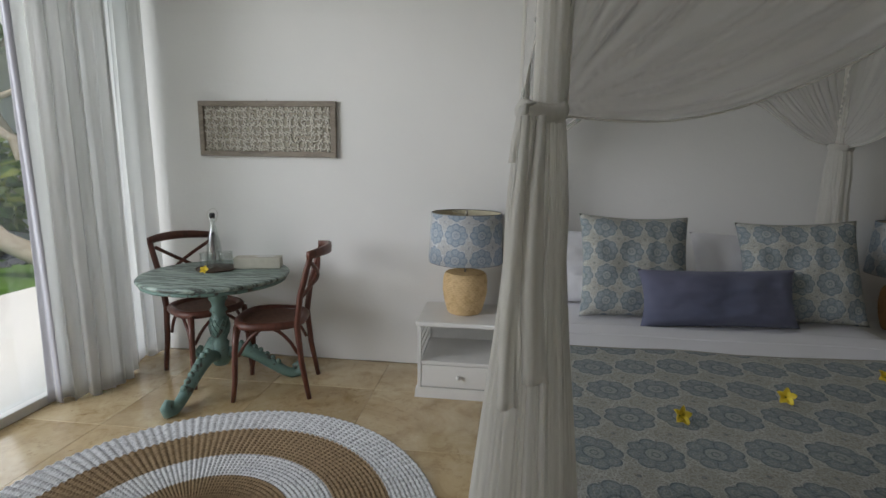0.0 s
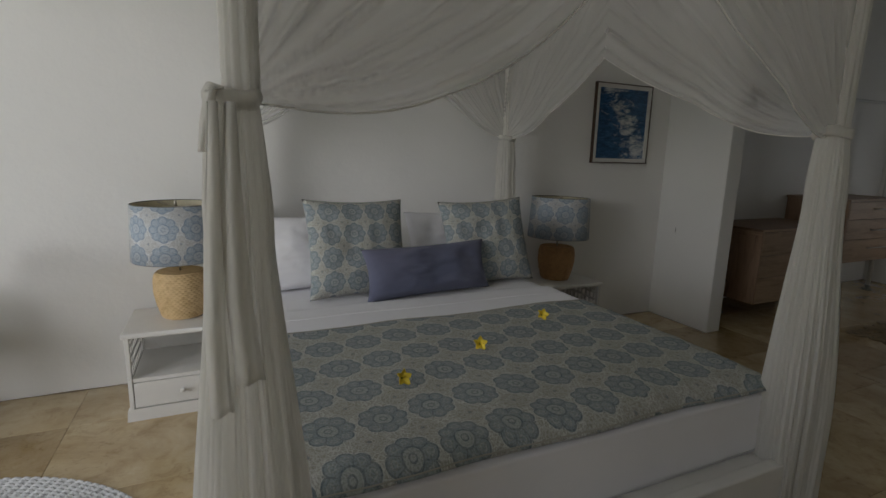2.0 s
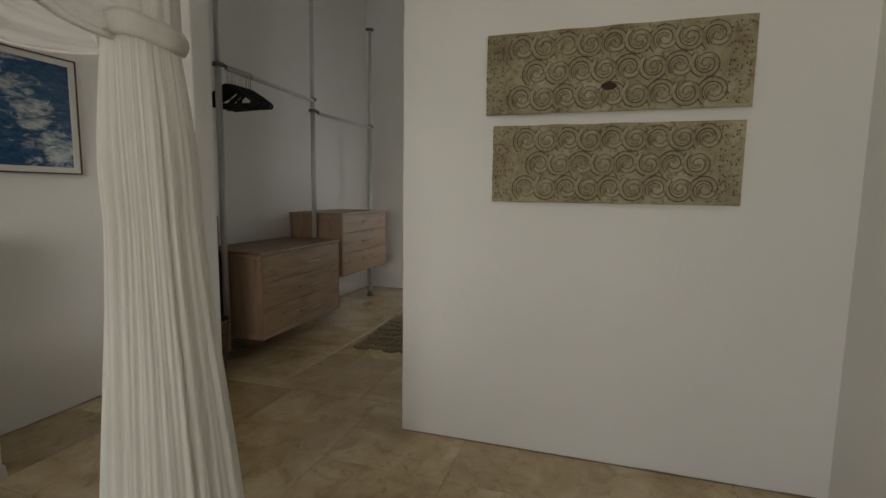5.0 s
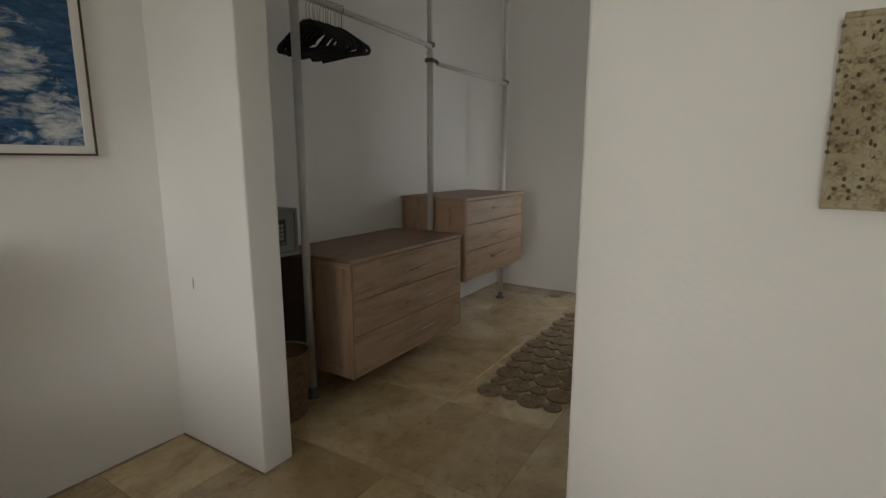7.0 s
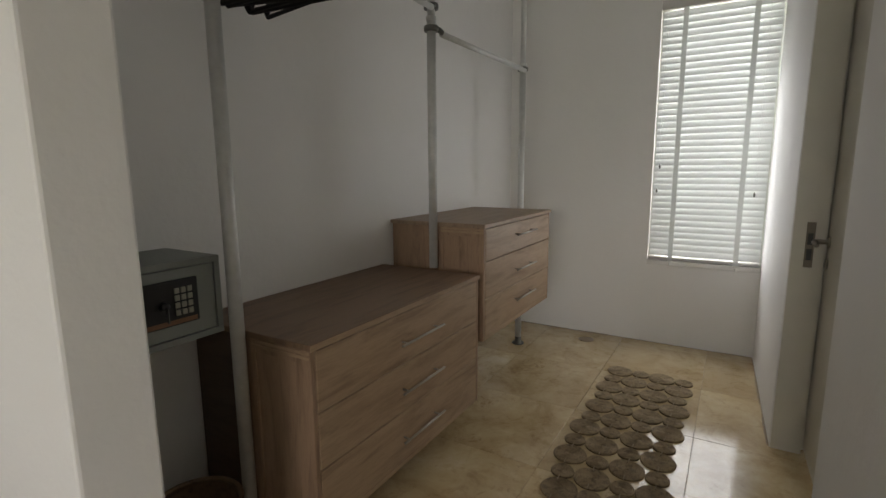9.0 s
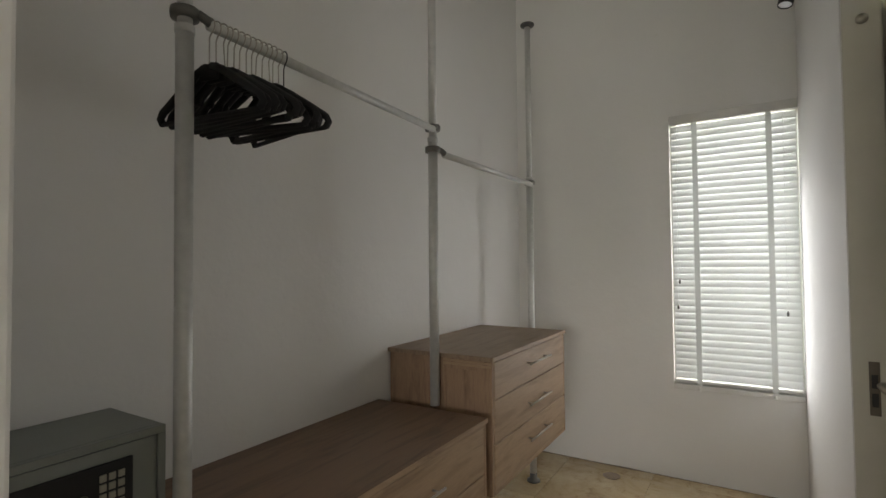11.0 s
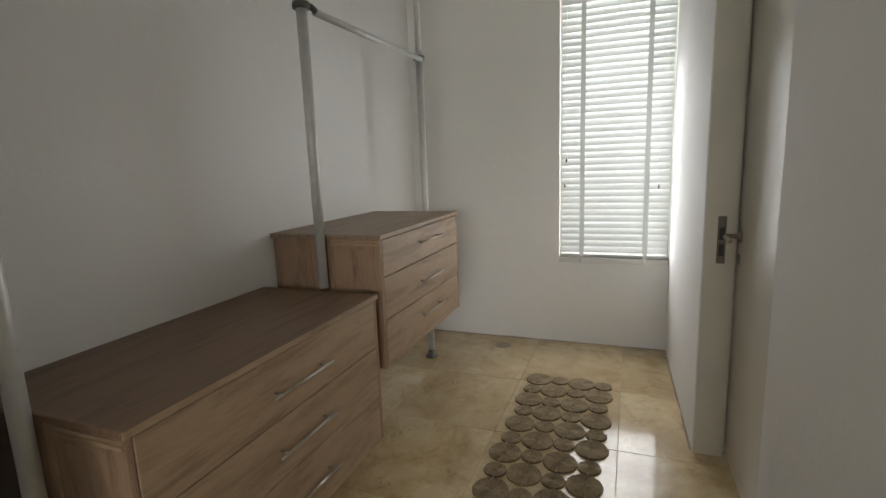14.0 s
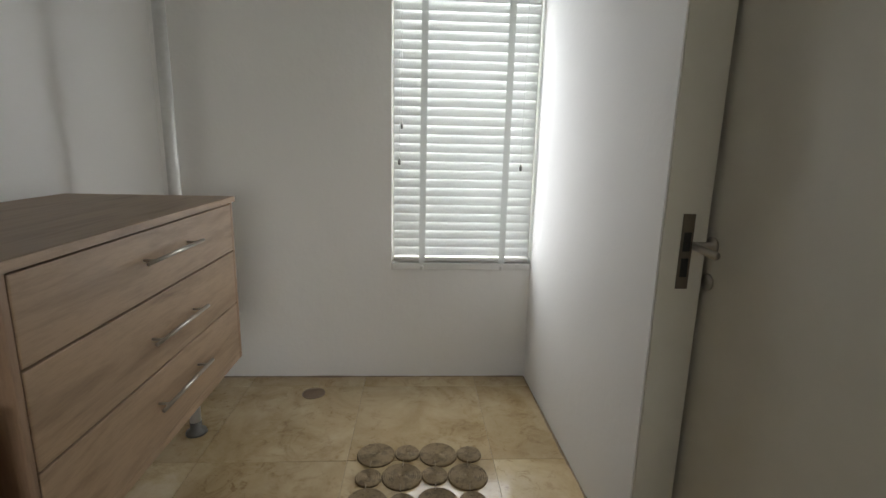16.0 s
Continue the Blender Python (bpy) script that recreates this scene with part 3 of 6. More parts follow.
def chest(name, label, x0, x1, z0, z1, top, handles, gaps, groove, dark=None, y0=2.932):
    """A wall-hung chest of three drawers between the poles."""
    y1 = CLOSET_BACK - 0.003
    d = thing(name, label, "chest of drawers", group="wall-hung chests")
    part("top", box(x0 - 0.006, x1 + 0.004, y0 - 0.006, y1, z1 - 0.022, z1, 0.004), top, d)
    part("edge_strip", box(x0 - 0.006, x1 + 0.004, y0 - 0.0095, y0 - 0.0062, z1 - 0.0215, z1 - 0.0006, 0.001), OAK, d, "pale limed edge")
    part("bottom", box(x0 + 0.004, x1 - 0.002, y0 + 0.022, y1, z0, z0 + 0.022, 0.002), OAKSIDE, d)
    part("back", box(x0 + 0.02, x1 - 0.02, y1 - 0.015, y1, z0 + 0.022, z1 - 0.022), OAKSIDE, d)
    zt = z1 - 0.0225
    for k, x in enumerate((x0, x1 - 0.02)):
        s = part("side", box(x + 0.006, x + 0.014, y0 + 0.02, y1 - 0.016, z0 + 0.022, zt), OAKSIDE, d)
        if k == 0:
            a = groove - 0.032 if groove else y1
            # stiles and rails round the sunk panel
            part("stile", box(x, x + 0.02, y0, y0 + 0.075, z0, zt, 0.003), OAKSIDE, s)
            part("stile", box(x, x + 0.02, a - 0.012, a, z0, zt, 0.003), OAKSIDE, s)
            part("rail", box(x, x + 0.02, y0 + 0.0755, a - 0.0125, zt - 0.05, zt, 0.003), OAKSIDE, s)
            part("rail", box(x, x + 0.02, y0 + 0.0755, a - 0.0125, z0, z0 + 0.05, 0.003), OAKSIDE, s)
            for q in (0.004, 0.020):
                part("moulding", box(x - 0.004, x - 0.0002, y0 + 0.004, a, zt - q - 0.011, zt - q, 0.0015), OAK, s)
            # rear stile; where dark is given, its colour paints the shadow behind the pole
            part("stile", box(x, x + 0.02, groove + 0.032, y1 - 0.02, z0, zt, 0.003), dark or OAKSIDE, s)
        else:
            part("stile", box(x, x + 0.02, y0, y1 - 0.016, z0, zt, 0.003), OAKSIDE, s)
    edges = [z0 + 0.024] + gaps + [z1 - 0.026]
    for (a, b), z in zip(zip(edges, edges[1:]), handles):
        dr = part("drawer", box(x0 + 0.0235, x1 - 0.0235, y0 - 0.001, y0 + 0.02, a + 0.0025, b - 0.0025, 0.003), OAK, d)
        bar_handle(dr, (x0 + x1) / 2 - 0.138, (x0 + x1) / 2 + 0.192, y0, z)
    part("carcass", box(x0 + 0.022, x1 - 0.022, y0 + 0.022, y0 + 0.03, z0 + 0.023, z1 - 0.023), DARKWOOD, d)
    part("plinth_rail", box(x0 + 0.0225, x1 - 0.0225, y0 + 0.001, y0 + 0.02, z0 + 0.001, z0 + 0.0235, 0.002), OAK, d)
    return d


chest("chest_of_drawers", "limed oak wall-hung chest with three drawers, top coloured darker as in shade", 4.695, 5.912, 0.165, 0.874, OAKTOP, (0.297, 0.515, 0.724), [0.415, 0.625], 3.245, DARKWOOD)
chest("chest_of_drawers", "limed oak chest of drawers hung higher on the poles", 6.0, 7.096, 0.470, 1.133, OAKTOP2, (0.618, 0.81, 1.03), [0.71, 0.922], 3.245, y0=2.942)


def clothes_rail():
    d = thing("clothes_rail", "tall aluminium clothes rail with clamped cross bars", "clothes rail")
    y = 3.245
    for x, foot, low in ((4.662, 0.0, 2.26), (5.967, 0.8745, 2.215), (7.285, 0.0, 2.20)):
        p = part("pole", tube([(x, y, foot), (x, y, low)], 0.0245, 16), ALU, d, smooth=True)
        part("upper_tube", tube([(x, y, low), (x, y, POLE_TOP)], 0.0205, 16), ALU, p, smooth=True)
        part("collar", lathe([(0.021, low - 0.01), (0.027, low - 0.01), (0.027, low + 0.012), (0.021, low + 0.014)], 16, m=pose(x, y, 0)), ALU, p, smooth=True)
        part("top_flange", lathe([(0, POLE_TOP - 0.0005), (0.05, POLE_TOP - 0.0005), (0.05, POLE_TOP - 0.014), (0.026, POLE_TOP - 0.024), (0, POLE_TOP - 0.024)], 20, m=pose(x, y, 0)), DARKMETAL, p, smooth=True)
        if foot == 0.0:
            part("foot", lathe([(0, 0.0), (0.048, 0.0), (0.045, 0.012), (0.026, 0.022), (0.026, 0.06), (0, 0.06)], 20, m=pose(x, y, 0)), DARKMETAL, p, smooth=True)
    for x0, x1, za, zb in ((4.662, 5.967, 2.306, 2.277), (5.967, 7.285, 2.166, 2.172)):
        b = part("cross_bar", tube([(x0 + 0.05, y - 0.035, za - 0.02), (x1 - 0.05, y - 0.035, zb - 0.02)], 0.0165, 12), ALU, d, smooth=True)
        for x, z, s in ((x0, za, 1), (x1, zb, -1)):
            c = lathe([(0.0215, z - 0.014), (0.038, z - 0.014), (0.040, z), (0.038, z + 0.014), (0.0215, z + 0.014)], 18, m=pose(x, y, 0))
            tube([(x + s * 0.02, y - 0.03, z), (x + s * 0.045, y - 0.036, z - 0.01), (x + s * 0.065, y - 0.035, z - 0.02)], 0.014, 8, c)
            part("clamp", c, DARKMETAL, b, "dark metal pole clamp", True)


clothes_rail()


HANGERBLACK = plain("matt_black_plastic", (0.006, 0.006, 0.006), 0.75)


def hangers():
    y, z = 3.21, 2.284

    def shape(hook_mat, group):
        d = thing("coat_hanger", "black plastic coat hanger hung on the rail", "hanger", group=group)
        w = 0.205
        # z = 0 is the top of the rail
        body = tube([(0, 0.010, -0.085), (0, 0.045, -0.098), (0, 0.125, -0.150), (0, w - 0.01, -0.198), (0, w, -0.215), (0, w - 0.012, -0.232)], 0.0115, 8)
        tube([(0, -0.010, -0.085), (0, -0.045, -0.098), (0, -0.125, -0.150), (0, -w + 0.01, -0.198), (0, -w, -0.215), (0, -w + 0.012, -0.232)], 0.0115, 8, body)
        tube([(0, -w + 0.012, -0.232), (0, w - 0.012, -0.232)], 0.008, 8, body)
        box(-0.006, 0.006, -0.035, 0.035, -0.125, -0.078, 0.004, body)
        for s in (-1, 1):
            tube([(0, s * 0.10, -0.135), (0, s * 0.11, -0.165), (0, s * 0.135, -0.165)], 0.0045, 6, body)
        bmesh.ops.translate(body, vec=(0, 0, -0.052), verts=body.verts)
        part("body", body, HANGERBLACK, d, smooth=True)
        hook = [(0, 0, -0.15), (0, 0, -0.10), (0, 0, -0.055)] + [(0, 0.022 * math.sin(a) * -1 + 0.0, -0.019 + 0.024 * -math.cos(a)) for a in [radians(q) for q in range(20, 250, 23)]]
        part("hook", tube(hook, 0.0022, 6), hook_mat, d, "bent wire hook", True)
        return d

    rng = random.Random(3)
    first = shape(STEEL, "hangers on the rail")
    first.matrix_basis = pose(4.715, y, z + 0.018, 0, 0, 8)
    for i in range(1, 13):
        copy_thing(first, pose(4.715 + 0.0205 * i, y, z + 0.018 + rng.uniform(-0.002, 0.002), rng.uniform(-2.5, 2.5), rng.uniform(-3, 3), rng.uniform(-3, 12)))
    last = shape(BLACK, "hangers on the rail")
    last.matrix_basis = pose(4.985, y, z + 0.018, 0, 0, -10)


hangers()

SAFEGREY = paint("grey_enamel", (0.24, 0.26, 0.24), 0.5)
KEYCAP = plain("pale_keys", (0.32, 0.31, 0.25), 0.5)


def safe_box():
    x0, x1, y0, y1, z0, z1 = 4.20, 4.625, 3.262, CLOSET_BACK - 0.002, 0.89, 1.155
    d = thing("wall_safe", "grey steel electronic safe fixed to the closet wall", "safe")
    part("body", box(x0, x1, y0 + 0.02, y1, z0, z1, 0.003), SAFEGREY, d)
    for q in ((x0, x1, z0, z0 + 0.02), (x0, x1, z1 - 0.02, z1), (x0, x0 + 0.02, z0 + 0.0205, z1 - 0.0205), (x1 - 0.02, x1, z0 + 0.0205, z1 - 0.0205)):
        part("rim", box(q[0], q[1], y0, y0 + 0.0195, q[2], q[3], 0.002), SAFEGREY, d)
    door = part("safe_door", box(x0 + 0.023, x1 - 0.023, y0 + 0.004, y0 + 0.019, z0 + 0.023, z1 - 0.023, 0.002), SAFEGREY, d)
    part("keypad_panel", box(x0 + 0.06, x1 - 0.085, y0 - 0.003, y0 + 0.004, z0 + 0.065, z1 - 0.055, 0.004), BLACK, door, "black control panel")
    part("label_strip", box(x0 + 0.07, x1 - 0.095, y0 - 0.0045, y0 - 0.003, z0 + 0.07, z0 + 0.084), timber("copper_strip", (0.22, 0.11, 0.06), (0.16, 0.08, 0.045)), door, "copper coloured strip")
    for i in range(3):
        for j in range(4):
            kx, kz = x1 - 0.165 + i * 0.021, z0 + 0.096 + j * 0.0235
            part("key_button", box(kx, kx + 0.016, y0 - 0.008, y0 - 0.003, kz, kz + 0.018, 0.002), KEYCAP, door)
    part("knob", lathe([(0, 0), (0.014, 0), (0.012, 0.016), (0, 0.018)], 16, m=pose(x1 - 0.20, y0 - 0.003, z0 + 0.135, 90, 0, 0)), BLACK, door, smooth=True)
    part("key", box(x1 - 0.203, x1 - 0.199, y0 - 0.03, y0 - 0.02, z0 + 0.085, z0 + 0.13, 0.001), DARKMETAL, door, "small dark key")


safe_box()

WICKER = timber("brown_wicker", (0.20, 0.125, 0.07), (0.10, 0.06, 0.035), (1, 1, 1), 30, 0.6)


def basket():
    d = thing("waste_basket", "round brown woven basket on the closet floor", "basket", pose(4.43, 3.20, 0))
    seg, rows = 48, 26
    prof = lambda v: 0.105 + 0.03 * v

    def fn(u, v):
        a = 2 * math.pi * u
        wv = 0.004 * math.sin(a * 24) * (1 if int(v * rows) % 2 else -1)
        return ((prof(v) + wv) * math.cos(a), (prof(v) + wv) * math.sin(a), 0.004 + 0.37 * v)

    part("wall", surface(fn, 96, rows, wrap=True), WICKER, d, smooth=True)
    part("base", lathe([(0, 0), (0.105, 0), (0.107, 0.008), (0, 0.008)], 32), WICKER, d)
    part("rim", tube([(0.136 * math.cos(2 * math.pi * i / 36), 0.136 * math.sin(2 * math.pi * i / 36), 0.376) for i in range(36)], 0.009, 8, closed=True), WICKER, d, smooth=True)


basket()

JUTE = timber("coiled_jute", (0.29, 0.215, 0.125), (0.135, 0.098, 0.06), (1, 1, 1), 38, 0.85)
JUTE_PALE = timber("pale_jute_stitch", (0.33, 0.26, 0.17), (0.24, 0.18, 0.11), (1, 1, 1), 38, 0.85)


def coil_mesh(r):
    n = max(3, round(r / 0.0095))
    prof = [(0.0, 0.004)]
    for i in range(n):
        a, b = r * i / n, r * (i + 1) / n
        prof += [(a + (b - a) * 0.12 + 1e-4, 0.008), (a + (b - a) * 0.5, 0.0125), (a + (b - a) * 0.88, 0.008)]
    prof += [(r, 0.006), (r * 0.99, 0.0), (0.0, 0.0)]
    bm = lathe(prof, 28)
    for v in bm.verts:
        a = math.atan2(v.co.y, v.co.x)
        if v.co.z > 0.007:
            v.co.z += 0.0012 * math.sin(a * 26)
    return to_mesh(bm, "coil", True)


def coil_mat():
    d = thing("floor_mat", "brown runner mat of coiled jute discs on the floor", "mat")
    big, small = coil_mesh(0.083), coil_mesh(0.055)
    for me in (big, small):
        me.materials.append(JUTE)
    rng = random.Random(7)
    rows = 13
    for j in range(rows):
        x = 5.305 + j * 0.149
        y = 2.44 + 0.0025 * j + 0.035 * math.sin(math.pi * j / 12) - 0.01 * math.sin(j) - (0.02 if j % 2 else 0.0)
        for i in range(4):
            large = (i + j) % 2 == rows % 2 - 1
            r = 0.083 if large else 0.055
            y -= r
            o = new("coil", big if large else small)
            o.parent = d
            o.matrix_basis = pose(x + rng.uniform(-0.008, 0.008), y, 0.0004, 0, 0, rng.uniform(0, 360))
            y -= r - 0.002
    stitch = bmesh.new()
    for j in range(rows - 1):
        for i in range(4):
            x, y = 5.305 + (j + 0.5) * 0.149, 2.375 + 0.0025 * j + 0.035 * math.sin(math.pi * j / 12) - i * 0.138
            tube([(x - 0.02, y, 0.0115), (x + 0.02, y + rng.uniform(-0.004, 0.004), 0.0115)], 0.0028, 5, stitch)
    tagged(part("stitching", stitch, JUTE_PALE, d), kind="stuff")


coil_mat()


def spotlight():
    y = right_wall(7.055)
    d = thing("spotlight", "small black adjustable spotlight on the closet wall", "spotlight")
    part("wall_plate", lathe([(0, 0), (0.045, 0), (0.045, 0.018), (0.038, 0.022), (0, 0.022)], 24, m=pose(7.055, y, 3.0, -90, 0, 0)), BLACK, d, smooth=True)
    part("arm", tube([(7.055, y + 0.02, 3.0), (7.05, y + 0.075, 2.995), (7.03, y + 0.115, 2.985)], 0.006, 8), STEEL, d, smooth=True)
    m = look((7.03, y + 0.125, 2.985), (6.95, y + 0.2, 2.6))
    part("head", lathe([(0, 0.05), (0.03, 0.05), (0.036, 0.04), (0.036, -0.045), (0.03, -0.045), (0.03, -0.03)], 24, m=m), BLACK, d, smooth=True)
    part("lens", lathe([(0, -0.042), (0.03, -0.042), (0.03, -0.038), (0, -0.038)], 24, m=m), plain("frosted_lens", (0.75, 0.75, 0.74), 0.3), d, "white frosted lens")


spotlight()
tagged(part("floor_drain", lathe([(0, 0.0), (0.062, 0.0), (0.062, 0.003), (0.055, 0.0035), (0.05, 0.002), (0, 0.0025)], 28, m=pose(7.65, 2.778, 0.0)), plain("stained_cap", (0.23, 0.16, 0.10), 0.6)), "brown round capped drain in the stone floor", "drain")

# chipped mark in the plaster of the stub wall
part("chip", prism([(0.0, 0.0), (0.005, 0.02), (0.005, 0.047), (0.001, 0.062), (-0.0025, 0.034), (-0.002, 0.012)], 0.0, 0.0015,
                   m=pose(3.9995, 3.292, 0.815, 90, 0, -90)), plain("grey_scuff", (0.34, 0.32, 0.30), 0.8), stub, "small grey scuff mark")


# ---- bed ----
BX0, BX1, BY0, BY1 = 0.26, 2.035, 1.10, 3.30
BEDTOP = 0.69
POSTS = {"fl": (0.248, 0.985), "fr": (2.07, 1.058), "rl": (0.29, 3.25), "rr": (2.095, 3.21)}
TIES = {"fl": 1.553, "fr": 1.575, "rl": 1.60, "rr": 1.60}
TOP = 2.50


def four_poster():
    d = thing("four_poster_bed", "white painted four-poster bed frame standing on the stone floor", "bed")
    for x, y in POSTS.values():
        p = box(x - 0.019, x + 0.019, y - 0.019, y + 0.019, 0.0, TOP, 0.005)
        box(x - 0.04, x + 0.04, y - 0.04, y + 0.04, 0.0, 0.60, 0.008, p)
        part("post", p, WHITEWOOD, d)
    part("foot_rail", box(0.256, 2.054, 1.0, 1.05, 0.235, 0.42, 0.006), WHITEWOOD, d)
    part("head_rail", box(0.256, 2.054, 3.20, 3.25, 0.235, 0.42, 0.006), WHITEWOOD, d)
    part("side_rail", box(2.06, 2.11, 1.096, 3.168, 0.235, 0.42, 0.006), WHITEWOOD, d)
    part("side_rail", box(0.20, 0.25, 1.041, 3.208, 0.235, 0.42, 0.006), WHITEWOOD, d)
    part("slat_base", box(0.251, 2.059, 1.051, 3.199, 0.38, 0.405), WHITEWOOD, d)
    for x in (0.255, 2.095):
        part("canopy_rail", box(x - 0.02, x + 0.02, 1.10, 3.17, TOP - 0.05, TOP - 0.01, 0.004), WHITEWOOD, d)
    for y in (1.03, 3.23):
        part("canopy_rail", box(0.256, 2.054, y - 0.02, y + 0.02, TOP - 0.05, TOP - 0.01, 0.004), WHITEWOOD, d)


four_poster()


def mattress():
    d = thing("mattress", "thick mattress in a white fitted sheet on the bed", "mattress")
    bm = bmesh.new()
    bmesh.ops.create_cube(bm, size=1)
    bmesh.ops.subdivide_edges(bm, edges=bm.edges, cuts=30, use_grid_fill=True)
    sx, sy, sz = BX1 - BX0, BY1 - BY0, BEDTOP - 0.40
    for v in bm.verts:
        x, y, z = v.co
        ax, ay, az = abs(x) * 2, abs(y) * 2, abs(z) * 2
        # soft rounded rim
        e = max(ax, ay)
        drop = 0.045 * max(0.0, (e - 0.93) / 0.07) ** 2 * (2 * z) ** 2 if z > 0 else 0
        k = 1 - 0.010 * max(0.0, (az - 0.8) / 0.2) ** 2
        n = noise.noise(Vector((x * 5, y * 5, z * 2))) * 0.005
        v.co = Vector(((BX0 + BX1) / 2 + x * sx * k, (BY0 + BY1) / 2 + y * sy * k, 0.406 + (z + 0.5) * sz - drop + (n if az > 0.9 and z > 0 else 0)))
        if ay > 0.99 or ax > 0.99:
            w = noise.noise(Vector((x * 3, y * 3, z * 0.8))) * 0.004
            w *= smooth01((0.95 - az) / 0.5)
            v.co.y += w if ay > 0.99 else 0
            v.co.x += w if ax > 0.99 else 0
    part("cover", bm, SHEET, d, smooth=True)
    loop = [(BX0 + 0.004, BY0 + 0.004), (BX1 - 0.004, BY0 + 0.004), (BX1 - 0.004, BY1 - 0.004), (BX0 + 0.004, BY1 - 0.004)]
    part("piping", tube([(x, y, 0.425) for x, y in loop], 0.006, 8, closed=True), SHEET, d, smooth=True)


mattress()


def bed_height(x, y):
    ex = max(abs(x - (BX0 + BX1) / 2) / ((BX1 - BX0) / 2), abs(y - (BY0 + BY1) / 2) / ((BY1 - BY0) / 2))
    return BEDTOP - 0.045 * max(0.0, (ex - 0.93) / 0.07) ** 2


def bed_layer(name, label, category, mat, x0, x1, y0, y1, lift, ripple, sides=0.0, hems=()):
    d = thing(name, label, category)

    def fn(u, v):
        x, y = x0 + (x1 - x0) * u, y0 + (y1 - y0) * v
        n = noise.noise(Vector((x * 3.1, y * 3.7, lift * 90))) * ripple + noise.noise(Vector((x * 9, y * 11, 3 + lift * 40))) * ripple * 0.45
        drop = sides * (max(0.0, (abs(u - 0.5) - 0.485) / 0.015))
        return (x, y + 0.008 * math.sin(x * 9), bed_height(min(max(x, BX0), BX1), y) + lift + 0.004 + max(-0.003, n) - drop)

    s = part("cloth", surface(fn, 90, 60, uv=lambda u, v: (x0 + (x1 - x0) * u, y0 + (y1 - y0) * v)), mat, d, smooth=True)
    solid(s, 0.006, 1.0)
    for v in hems:
        line = [Vector(fn(0.012 + 0.976 * i / 60, v)) + Vector((0, 0, 0.006)) for i in range(61)]
        part("hem", tube(line, 0.0032, 6), mat, d, smooth=True)
    return d


bed_layer("top_sheet", "white top sheet folded back over the bed", "bed linen", SHEET, BX0 - 0.004, BX1 + 0.004, 2.02, 2.46, 0.008, 0.005, 0.06, (0.66,))
bed_layer("bedspread", "grey-blue rosette printed cotton spread laid across the bed", "bedspread", PRINT, BX0 - 0.008, BX1 + 0.006, 1.10, 2.125, 0.017, 0.006, 0.02, (0.004, 0.996))


def pillow(name, label, mat, w, h, t, m, wrinkle=0.004, category="pillow"):
    """A stuffed cushion standing in x, z, its middle at the origin."""
    d = thing(name, label, category, m)

    def half(s):
        def fn(u, v):
            a, b = 2 * u - 1, 2 * v - 1
            pinch = 1 - 0.07 * (1 - a * a) * b * b - 0.0
            pin2 = 1 - 0.07 * (1 - b * b) * a * a
            thick = (max(0.0, (1 - a ** 4) * (1 - b ** 4))) ** 0.55
            n = noise.noise(Vector((a * 2.3 + s, b * 2.3, w * 9))) * wrinkle * 2 + noise.noise(Vector((a * 6, b * 5 + s, w * 3))) * wrinkle
            return (a * w / 2 * pin2, s * (t / 2 * thick + n * thick), b * h / 2 * pinch)
        return fn

    bm = surface(half(-1), 36, 36, uv=lambda u, v: ((u - 0.5) * w + 0.1, (v - 0.5) * h))
    surface(half(1), 36, 36, bm, uv=lambda u, v: ((u - 0.5) * w + 0.3, (v - 0.5) * h))
    bmesh.ops.remove_doubles(bm, verts=bm.verts, dist=0.0004)
    part("case", bm, mat, d, smooth=True)
    return d


Z0 = BEDTOP + 0.012
pillow("pillow", "white sleeping pillow leaning against the wall", SHEET, 0.72, 0.44, 0.18, pose(0.70, 2.93, Z0 + 0.20, -22, 0, 3), 0.012)
pillow("pillow", "white sleeping pillow behind the printed cushion", SHEET, 0.72, 0.44, 0.18, pose(1.62, 2.96, Z0 + 0.20, -22, 0, -2), 0.012)
pillow("printed_cushion", "square rosette printed cushion leaning on the white pillow", PRINT_CUSHION, 0.57, 0.55, 0.15, pose(0.875, 2.70, Z0 + 0.255, -20, 1, 3), 0.007, category="cushion")
pillow("printed_cushion", "square rosette printed cushion slumped beside the bolster", PRINT_CUSHION, 0.57, 0.54, 0.15, pose(1.70, 2.73, Z0 + 0.248, -20, -3, -4), 0.009, category="cushion")
pillow("lumbar_cushion", "slate blue oblong cushion leaning on the printed cushions", BLUEVEL, 0.76, 0.29, 0.15, pose(1.245, 2.565, Z0 + 0.135, -18, -1.5, 3), 0.010, category="cushion")

PETAL = plain("yellow_petal", (0.86, 0.66, 0.06), 0.5)
STALK = plain("green_stalk", (0.25, 0.32, 0.06), 0.6)


